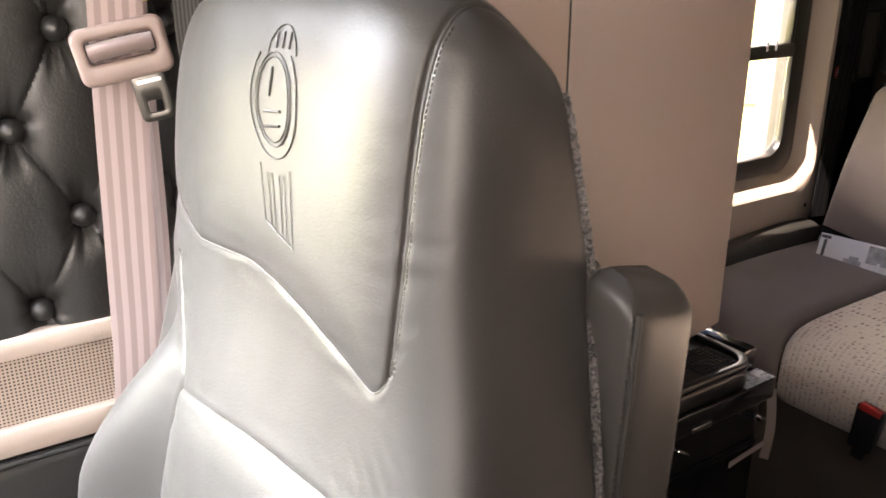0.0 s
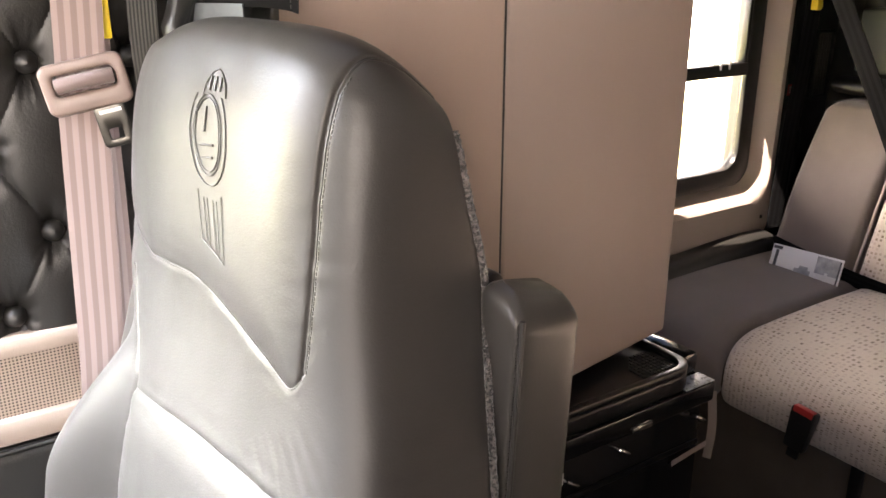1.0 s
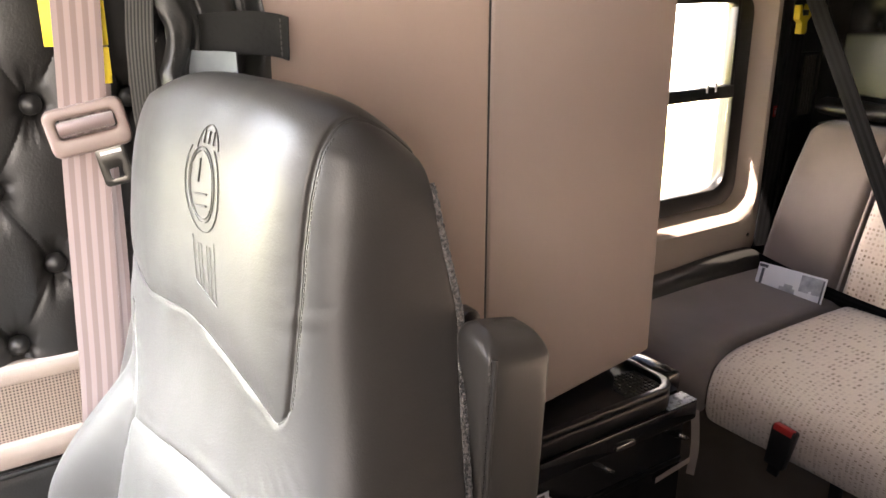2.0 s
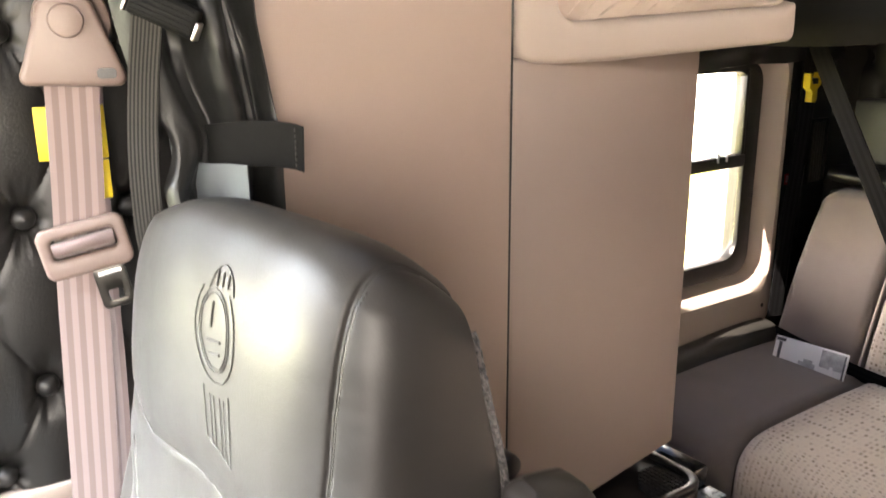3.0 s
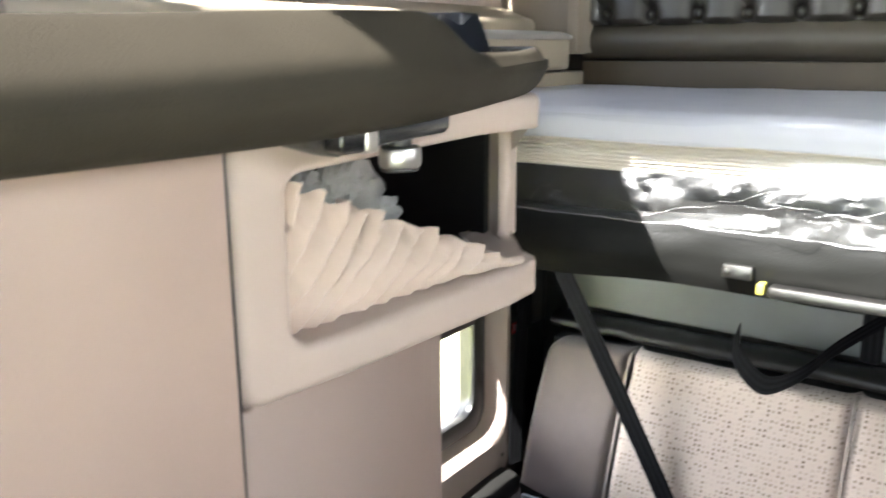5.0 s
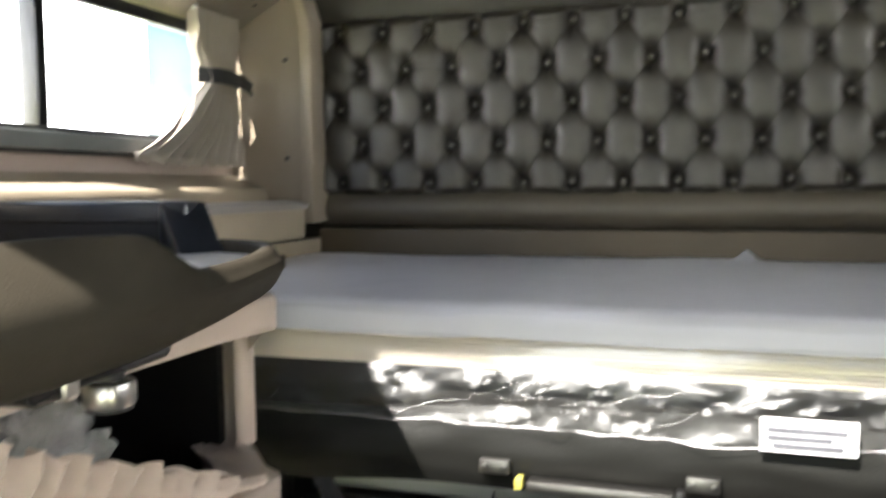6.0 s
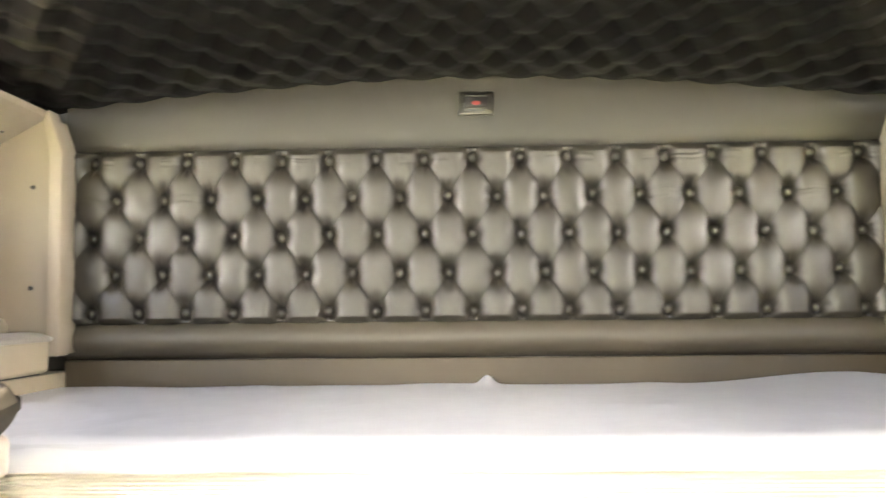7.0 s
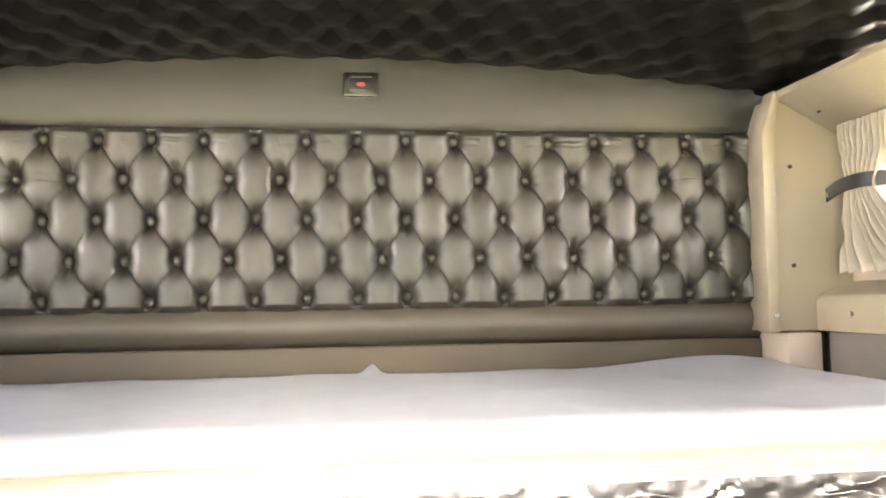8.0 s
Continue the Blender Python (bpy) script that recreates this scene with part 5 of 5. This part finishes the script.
def seat_f(u, v):
    z = 0.46 + (1.1865 - 0.46) * (1 - (1 - v) ** 1.35)
    w, d, c = back_half(z)
    t = 2 * math.pi * u
    ca, sa = math.cos(t), math.sin(t)
    e = (2 / 4.0 if ca > 0 else 2 / 3.1) if sa < 0 else 2 / 8.0
    if ca > 0:
        w += right_trim(z)
    if ca < 0:
        w += LEFT_EXTRA * min(1.0, (1.189 - z) / 0.05) * ease((z - 0.84) / 0.09)
    x = w * math.copysign(abs(ca) ** e, ca)
    y = c + d * (1.0 if sa < 0 else back_part(z)) * math.copysign(abs(sa) ** e, sa)
    nx, ny = ca, sa * 1.2
    ln = math.hypot(nx, ny)
    nx, ny = nx / ln, ny / ln
    out = 0.0
    g = 9.0
    if y < c + 0.3 * d:
        lo, sl = seam_low(x), seam_left(z)
        fade = ease((1.183 - z) / 0.02)
        if z > lo:
            g = min(g, abs(x - seam_right(z)))
        soft_g = 9.0
        if x < seam_right(z):
            soft_g = abs(z - lo)
            if z > lo:
                k = min(1.0, (seam_right(z) - x) / 0.05, (z - lo) / 0.05)
                out += 0.005 * k * (2 - k)
        if z < 0.925:
            g = min(g, abs(x - sl))
            out += 0.072 * ease((sl - x) / 0.05) * ease((0.885 - z) / 0.20)
        if sl < x < 0.150:
            top = insert_top(x)
            soft_g = min(soft_g, abs(z - top))
            if z < top:
                g = min(g, abs(x - 0.150))
                k = min(1.0, min(x - sl, 0.150 - x, top - z) / 0.035)
                out += 0.006 * k * (2 - k)
        out -= (0.0030 * math.exp(-(g / 0.0026) ** 2) + 0.0012 * math.exp(-(soft_g / 0.0030) ** 2)) * fade
        g = min(g, soft_g)
    forward = 0.024 * ease((0.948 - 0.03 * ease((x + 0.02) / 0.15) - z) / 0.20) * max(0.0, -ny)
    tall = max(0.0, min(1.0, (z - 0.90) / 0.27))
    behind = max(0.0, (y + 0.0615) / 0.19)
    # soft creases, stronger beside the seams and below the panel's tip
    out += 0.0012 * noise.noise(Vector((x * 20, z * 11, 4)))
    out += 0.0009 * noise.noise(Vector((x * 30 + z * 20, z * 75, 9))) * math.exp(-(g / 0.022) ** 2)
    fan = math.exp(-((x - 0.16) / 0.05) ** 2) * math.exp(-((z - 0.82) / 0.05) ** 2)
    out += 0.0016 * fan * noise.noise(Vector(((x + 0.75 * z) * 110, (z - x) * 14, 2)))
    return (x + nx * out, y + ny * out - forward, z - 0.155 * tall * behind ** 1.5)


full = sheet(seat_f, 560, 400, close_u=True, cap=True)
full.transform(SEAT)
inv = SEAT.inverted()


def split(mesh, test):
    """Two meshes: the faces that pass the test and the rest."""
    res = []
    for want in (True, False):
        bm = bmesh.new()
        bm.from_mesh(mesh)
        bm.faces.ensure_lookup_table()
        gone = [f for f in bm.faces if test(inv @ f.calc_center_median()) != want]
        bmesh.ops.delete(bm, geom=gone, context="FACES")
        m = bpy.data.meshes.new("part")
        bm.to_mesh(m)
        bm.free()
        res.append(m)
    return res


def is_back(p):
    return p.y > back_half(p.z)[2] + back_half(p.z)[1] * back_part(p.z) * 0.80 and p.z < 1.13


def is_head(p):
    w, d, c = back_half(p.z)
    return p.x < seam_right(p.z) and p.z > seam_low(p.x) and not is_back(p)


def is_insert(p):
    return seam_left(p.z) < p.x < 0.150 and p.z < insert_top(p.x) and p.y < back_half(p.z)[2]


head, rest = split(full, is_head)
carpet_back, rest = split(rest, is_back)
insert, shell = split(rest, is_insert)
hang(link("backrest", shell, SEAT_LEATHER, None, "grey leather backrest"), seat)
hang(link("headrest_panel", head, SEAT_LEATHER, None, "greenish-grey leather headrest panel"), seat)
hang(link("lower_insert", insert, SEAT_LEATHER), seat)
hang(link("back_cover", carpet_back, CARPET, None, "speckled grey carpet back"), seat)


def on_seat(x, z, lift=0.0):
    """A world point on the front of the backrest, found by halving the turn between its two sides."""
    v = 1 - (1 - (z - 0.46) / 0.7265) ** (1 / 1.35)
    lo, hi = 0.5, 1.0
    for _ in range(22):
        mid = (lo + hi) / 2
        lo, hi = (mid, hi) if seat_f(mid, v)[0] < x else (lo, mid)
    p = Vector(seat_f(lo, v))
    side = (Vector(seat_f(min(1.0, lo + 0.004), v)) - Vector(seat_f(lo - 0.004, v))).normalized()
    return SEAT @ (p + Vector((side.y, -side.x, 0)) * lift)


# fuzzy carpet edge along both back corners
for s in (1, -1):
    pts = []
    for k in range(60):
        z = 0.50 + (1.14 - 0.50) * k / 59
        w, d, c = back_half(z)
        w += LEFT_EXTRA if s < 0 else right_trim(z)
        x = s * w * (1 - 0.80 ** 8) ** (1 / 8)
        y = c + d * back_part(z) * 0.80
        pts.append(SEAT @ Vector((x + s * 0.003, y, z - 0.155 * max(0.0, min(1.0, (z - 0.90) / 0.27)) * (max(0.0, y + 0.0615) / 0.19) ** 1.5)))
    hang(link("carpet_edge", tube(pts, 0.0036, 9, 5, rough_r=0.22), CARPET), seat)


# stitches beside the right-hand seam, and the dark thread sunk in each seam
stitch = []
for k in range(58):
    z = 0.920 + k * 0.0038
    p = on_seat(seam_right(z) + 0.0032, z, 0.0002)
    q = on_seat(seam_right(z + 0.0024) + 0.0032, z + 0.0024, 0.0002)
    stitch.append(moved(block(-0.0006, 0.0006, -0.0005, 0.0005, -0.0013, 0.0013, 0), Matrix.Translation((p + q) / 2) @ (q - p).to_track_quat("Z", "Y").to_matrix().to_4x4()))
hang(part("stitching", joined(*stitch), EMBOSS, None, "dark seam stitches"), seat)
shoulder_seam = []
for k in range(140):
    z = 0.915 + 0.002 * k
    if z > 1.183 or seat_f(1.0, 1 - (1 - (z - 0.46) / 0.7265) ** (1 / 1.35))[0] < seam_right(z) + 0.001:
        break
    shoulder_seam.append(on_seat(seam_right(z), z, 0.0002))
SEAMS = [shoulder_seam,
         [on_seat(x, seam_low(x), 0.0002) for x in [-0.19 + 0.341 * k / 70 for k in range(71)]],
         [on_seat(seam_left(0.58 + 0.345 * k / 60), 0.58 + 0.345 * k / 60, 0.0002) for k in range(61)],
         [on_seat(x, insert_top(x), 0.0002) for x in [-0.10 + 0.25 * k / 50 for k in range(51)]]]
for line, r in zip(SEAMS, (0.0013, 0.0007, 0.0011, 0.0006)):
    hang(link("seam_thread", tube(line, r, 6, 1), EMBOSS), seat)

# embossed badge: a plain oval medallion with a crest and ribbon below
BX = 0.0170


def lean(x, z):
    """The badge leans a little, its ribbon and crest the other way from its oval."""
    return x + (1.08 - z) * (0.20 if z < 1.08 else 0.06) + 0.03 * max(0.0, 1.03 - z), z


def badge_line(fn, n, name, r=0.0006):
    pts = [on_seat(*lean(*fn(k / n)), 0.0008) for k in range(n + 1)]
    return hang(link(name, tube(pts, r, 6, 1), EMBOSS), seat)


def oval(cx, cz, rx, rz):
    return lambda t: (cx + rx * math.cos(2 * math.pi * t), cz + rz * math.sin(2 * math.pi * t))


badge_line(oval(BX, 1.081, 0.0235, 0.0320), 48, "badge_oval")
badge_line(oval(BX, 1.081, 0.0208, 0.0288), 48, "badge_oval")
badge_line(lambda t: (BX + 0.031 * math.cos(math.radians(130 + 280 * t)), 1.081 + 0.040 * math.sin(math.radians(130 + 280 * t))), 48, "badge_outline")
badge_line(lambda t: (BX - 0.010 + 0.036 * t, 1.112 + 0.020 * math.sin(math.pi * t) ** 0.6), 24, "badge_crest")
for k in (-1, 0, 1):
    badge_line(lambda t, k=k: (BX + 0.008 + k * 0.008, 1.116 + 0.011 * t), 4, "crest_bar", 0.0010)
for a, z0, z1 in ((-0.023, 1.035, 0.995), (-0.012, 1.030, 0.990), (-0.005, 1.030, 0.988), (0.006, 1.030, 0.986), (0.013, 1.030, 0.984), (0.022, 1.035, 0.982)):
    badge_line(lambda t, a=a, z0=z0, z1=z1: (BX + 0.85 * a * (1 - 0.1 * t), z0 + (z1 - z0) * t), 8, "ribbon_line", 0.0004)
badge_line(lambda t: (BX - 0.018 + 0.035 * t, 0.995 - 0.013 * t), 8, "ribbon_end")
# two plain bars stand in for the medallion's mark
badge_line(lambda t: (BX - 0.004 + 0.002 * t, 1.083 + 0.020 * t), 6, "medallion_bar", 0.0011)
badge_line(lambda t: (BX - 0.011 + 0.022 * t, 1.072 + 0.002 * t), 6, "medallion_bar", 0.0011)
badge_line(lambda t: (BX - 0.009 + 0.018 * t, 1.062 + 0.002 * t), 6, "medallion_bar", 0.0011)

# seat cushion and base
bm = block(-0.24, 0.24, -0.58, -0.04, 0.36, 0.50, 0.05, 4)
hang(part("seat_cushion", moved(bm, SEAT), SEAT_LEATHER_LOW), seat)
hang(part("seat_base", moved(block(-0.20, 0.20, -0.50, 0.06, 0.0, 0.36, 0.02), SEAT), BLACK_PLASTIC), seat)


def armrest(x, y, top, lean, turn):
    """A folded-up armrest: a boxy leather pad with soft corners and one stitched seam."""
    m = Matrix.Translation((x, y, top)) @ Matrix.Rotation(radians(lean), 4, "X") @ Matrix.Rotation(radians(turn), 4, "Z")

    def f(u, v):
        t = 2 * math.pi * u
        ca, sa = math.cos(t), math.sin(t)
        q = min(1.0, v / 0.05)
        s = 1 - 0.30 * (1 - q) ** 2.2
        e = 0.36
        px, py = 0.026 * (1 - 0.5 * (1 - q) ** 2.2) * math.copysign(abs(ca) ** e, ca), 0.042 * s * math.copysign(abs(sa) ** e, sa)
        groove = 0.0022 * math.exp(-((px - 0.0225) / 0.002) ** 2) if py < -0.02 else 0.0
        return m @ Vector((px, py + groove, -0.40 * v - (0.3 * (px + 0.026) + 0.20 * (py + 0.042) + 0.012 * max(0.0, (px - 0.006) / 0.02) ** 2) * max(0.0, 1 - v / 0.25) + 0.003 * noise.noise(Vector((u * 5, v * 6, x)))))
    a = hang(link("armrest", sheet(f, 120, 70, close_u=True, cap=True), SEAT_LEATHER_LOW, None, "folded-up dark leather armrest"), seat)
    marks = []
    for k in range(62):
        z = -0.035 - 0.0058 * k
        marks.append(moved(block(-0.0007, 0.0007, -0.0008, 0.0008, -0.0016, 0.0016, 0), m @ Matrix.Translation((0.0208, -0.0397, z))))
    hang(part("armrest_stitching", joined(*marks), EMBOSS, None, "dark seam stitches"), a)
    piping = [m @ Vector((0.0236, -0.0380, -0.030 - 0.012 * k)) for k in range(31)]
    hang(link("piping", tube(piping, 0.0026, 8, 2), SEAT_LEATHER, None, "light leather piping"), a)
    return a


armrest(-0.225, -1.848, 0.972, -3, 10)
hang(part("armrest_pivot", disc((-0.296, -1.842, 0.936), "x", 0.012, 0.020, 18, 0.003), BLACK_PLASTIC), seat)
armrest(-0.632, -2.015, 0.925, -17, 10)

# ---- cab side wall beside the seat ----
cabpad = thing("cab_wall_padding", (-0.77, -2.2, 0.8), "black button-tufted vinyl padding on the cab side wall", "padding")


def cab_f(u, v):
    y, z = -2.45 + 0.49 * u, 0.792 + 0.95 * v
    return (-0.795 + 0.036 * tuft(y, z, 0.112, 0.0985, -2.131, 1.107, 0.12, 0.17, 0.70), y, z)


cpanel = hang(link("tufted_panel", sheet(cab_f, 200, 330), BLACK_VINYL), cabpad)
knob_side = knob_mesh(0.0135, 0.014)
knob_side.transform(Matrix.Rotation(radians(90), 4, "Z"))
knob_side.materials.append(BLACK_VINYL)
for f in knob_side.polygons:
    f.use_smooth = True
for r in range(-6, 4):
    for c in range(-4, 3):
        y = -2.131 + c * 0.112 + (0.056 if r % 2 else 0)
        z = 1.107 - r * 0.0985
        if -2.43 < y < -1.98 and 0.8 < z < 1.72:
            b = new("button", knob_side)
            b.location = (-0.775, y, z)
            b.parent = cpanel
            b.matrix_parent_inverse = cpanel.matrix_world.inverted()
grille = thing("speaker_panel", (-0.77, -2.3, 0.67), "taupe perforated speaker panel in a moulded trim", "speaker panel")
hang(part("grille_trim", ring(round_rect(-2.62, -1.97, 0.655, 0.792, 0.01), round_rect(-2.60, -1.99, 0.688, 0.768, 0.008), "x", -0.800, -0.752, 0.004), BEIGE), grille)
hang(link("perforated_sheet", sheet(lambda u, v: (-0.764, -2.61 + 0.63 * u, 0.68 + 0.10 * v), 4, 2, uv=(0.63, 0.10)), SPEAKER, None, "finely perforated taupe sheet"), grille)
low = thing("cab_lower_padding", (-0.77, -2.3, 0.4), "black vinyl lower padding of the cab side wall", "padding")
hang(link("welt", tube([(-0.752, -2.60, 0.648), (-0.750, -2.3, 0.649), (-0.752, -1.98, 0.648)], 0.004, 8), BLACK_PLASTIC, None, "black edge welt"), low)
hang(part("pad", block(-0.80, -0.748, -2.62, -1.97, 0.20, 0.652, 0.02, 3), BLACK_VINYL), low)

# ---- driver-side-facing belt at the passenger seat ----
belt = thing("seat_belt", (-0.68, -2.08, 1.3), "taupe striped seat belt with latch plate and pillar guide", "seat belt")
ax = (0.25, 1.0, 0.06)
hang(link("webbing", ribbon([(-0.676, -2.083, 1.265), (-0.682, -2.088, 1.16), (-0.686, -2.095, 1.05), (-0.690, -2.103, 0.90), (-0.694, -2.112, 0.75), (-0.70, -2.13, 0.60), (-0.70, -2.17, 0.47)], ax, 0.050, 0.0016), BELT), belt)
hang(link("webbing", ribbon([(-0.716, -2.070, 1.265), (-0.724, -2.075, 1.10), (-0.722, -2.080, 0.90), (-0.725, -2.09, 0.70)], ax, 0.048, 0.0016), BELT), belt)
gm = Matrix.Translation((-0.668, -2.083, 1.288)) @ Matrix.Rotation(radians(-14), 4, "Z")
outl = [(-0.048, -0.026), (-0.044, -0.034), (0.045, -0.037), (0.050, -0.028), (0.043, -0.010), (0.024, 0.042), (0.012, 0.054), (-0.012, 0.054), (-0.024, 0.042), (-0.042, -0.012)]
hang(part("pillar_guide", moved(prism(outl, "x", -0.014, 0.006, 0.005, 3), gm), BELT_PLASTIC, None, "taupe plastic pillar guide"), belt)
hang(part("guide_slot", moved(prism(round_rect(0.022, 0.040, -0.029, -0.019, 0.004), "x", 0.004, 0.0075, 0), gm), BLACK_PLASTIC), belt)
hang(part("bolt_cap", moved(disc((0.008, 0, 0.026), "x", 0.016, 0.012, 20, 0.003), gm), BELT_PLASTIC), belt)
hang(part("back_plate", moved(disc((-0.018, 0.004, 0.026), "x", 0.036, 0.012, 28, 0.004), gm), BELT_PLASTIC), belt)
bm4 = Matrix.Translation((-0.674, -2.090, 1.090)) @ Matrix.Rotation(radians(-14), 4, "Z") @ Matrix.Rotation(radians(11), 4, "X")
lp = hang(part("latch_plate", moved(ring(round_rect(-0.043, 0.043, -0.026, 0.028, 0.010), round_rect(-0.031, 0.031, -0.006, 0.016, 0.005), "x", -0.006, 0.008, 0.004, 3), bm4), BELT_PLASTIC, None, "taupe plastic latch plate"), belt)
tongue = part("tongue", moved(ring(round_rect(-0.002, 0.030, -0.070, -0.024, 0.006), round_rect(0.007, 0.021, -0.062, -0.050, 0.002), "x", 0.000, 0.003, 0.0006), bm4), PLATE_METAL, None, "dark steel latch tongue")
hang(tongue, lp)
hang(part("tongue_print", moved(block(0.003, 0.0034, 0.003, 0.026, -0.033, -0.029, 0), bm4), PAPER), lp)
hang(link("belt_fold", tube([bm4 @ Vector((0.004, -0.029, 0.005)), bm4 @ Vector((0.007, 0, 0.006)), bm4 @ Vector((0.004, 0.029, 0.005))], 0.008, 12), BELT_SHADED), belt)
ytag = thing("yellow_belt_tag", (-0.70, -2.09, 1.2), "yellow plastic tag folded behind the seat belt", "tag")
hang(part("tag", moved(block(-0.003, 0.003, -0.030, 0.036, -0.028, 0.026, 0.001), Matrix.Translation((-0.700, -2.088, 1.205)) @ Matrix.Rotation(radians(-14), 4, "Z")), YELLOW), ytag)
hang(part("tag_tail", moved(block(-0.002, 0.002, 0.022, 0.035, -0.07, -0.03, 0.001), Matrix.Translation((-0.698, -2.088, 1.205)) @ Matrix.Rotation(radians(-14), 4, "Z")), YELLOW), ytag)

# ---- gathered black curtain with its straps ----
cur = thing("black_sleeper_curtain", (-0.68, -1.93, 1.6), "gathered black vinyl sleeper curtain tied with a strap", "curtain")
CD = Vector((0.12, 1.0, 0)).normalized()


def blackcur(u, v):
    z = 1.86 - 1.06 * v
    right = -1.898 - 0.050 * max(0.0, min(1.3, (z - 1.2) / 0.33))
    tie = math.exp(-((z - 1.19) / 0.05) ** 2)
    half = 0.066 - 0.012 * tie - 0.028 * max(0.0, min(1.0, (1.15 - z) / 0.12))
    centre = Vector((-0.626 - 0.05 * max(0.0, min(1.0, (z - 1.52) / 0.15)), right - half, z))
    sway = 0.30 * noise.noise(Vector((z * 4.0, 1.0, 3.0)))
    ph = 2 * math.pi * (1.7 * u + sway + 0.35 * u * u)
    fold = 0.017 * math.sin(ph) * (1 - 0.35 * tie)
    ridge = 0.5 - abs(noise.noise(Vector((u * 3.2 + z * 2.5, z * 5.5 - u * 1.5, 2))))
    fine = 0.022 * ridge + 0.007 * noise.noise(Vector((u * 8 - z * 6, z * 16, 5)))
    return centre + CD * (u - 0.5) * 2 * half + Vector((1, 0, 0)) * (fold + fine - 0.006)


vinyl = hang(link("vinyl", sheet(blackcur, 130, 200, thick=0.003), CURTAIN_VINYL), cur)
for k in range(16):
    u = 0.12 + 0.6 * k / 15
    p = blackcur(u, (1.86 - 1.364) / 1.06) + Vector((0.0026, 0, 0))
    hang(part("stitch", moved(block(-0.0010, 0.0010, -0.0018, 0.0018, -0.0008, 0.0008, 0), Matrix.Translation(p)), EMBOSS), vinyl)
tie_strap = hang(link("tie_strap", ribbon([(-0.676, -1.990, 1.186), (-0.640, -1.975, 1.186), (-0.598, -1.930, 1.191), (-0.580, -1.901, 1.188), (-0.571, -1.889, 1.184)], (0.02, 0.03, 1), 0.047, 0.003), TIE_VINYL, None, "dark hook-and-loop tie strap"), cur)
for k in range(7):
    hang(part("stitch", moved(block(-0.0008, 0.0008, -0.0006, 0.0006, -0.0020, 0.0020, 0), Matrix.Translation((-0.5745, -1.8965, 1.168 + 0.006 * k))), EMBOSS), tie_strap)
hang(link("lining", sheet(lambda u, v: (-0.636 + 0.052 * u + 0.004 * math.sin(u * 7 + v * 3), -1.982 + 0.036 * u, 1.172 - 0.16 * v), 16, 16, thick=0.002), GREY_LINING, None, "turned-out grey lining"), cur)
structure("pillar_edge", block(-0.768, -0.758, -1.968, -1.962, 0.9, 1.86, 0.002), GREY_LINING, "thin grey edge strip on the cab pillar", "trim")
elas = thing("elastic_strap", (-0.62, -2.02, 1.31), "ribbed grey elastic strap with black clip", "strap")
hang(link("elastic", ribbon([(-0.605, -2.024, 1.320), (-0.622, -2.030, 1.25), (-0.626, -2.036, 1.17), (-0.645, -2.030, 1.08), (-0.66, -2.010, 1.00), (-0.66, -1.98, 0.85)], (0.55, 0.83, 0.03), 0.030, 0.0022), ELASTIC), elas)
em = Matrix.Translation((-0.595, -2.011, 1.323)) @ Matrix.Rotation(radians(52), 4, "Z") @ Matrix.Rotation(radians(24), 4, "Y") @ Matrix.Scale(0.86, 4)
hang(part("clip", moved(block(-0.040, 0.040, -0.009, 0.009, -0.018, 0.016, 0.006, 3), em), TIE_VINYL), elas)
for k in range(5):
    hang(part("grip_rib", moved(block(-0.034, 0.034, -0.0100, 0.0100, -0.013 + 0.0055 * k, -0.0105 + 0.0055 * k, 0.0008), em), TIE_VINYL), elas)
for a, b in ((0.0385, 0.0425), (-0.0425, -0.0385)):
    hang(part("clip_end", moved(block(a, b, -0.009, 0.009, -0.018, 0.002, 0.0015), em), STEEL), elas)
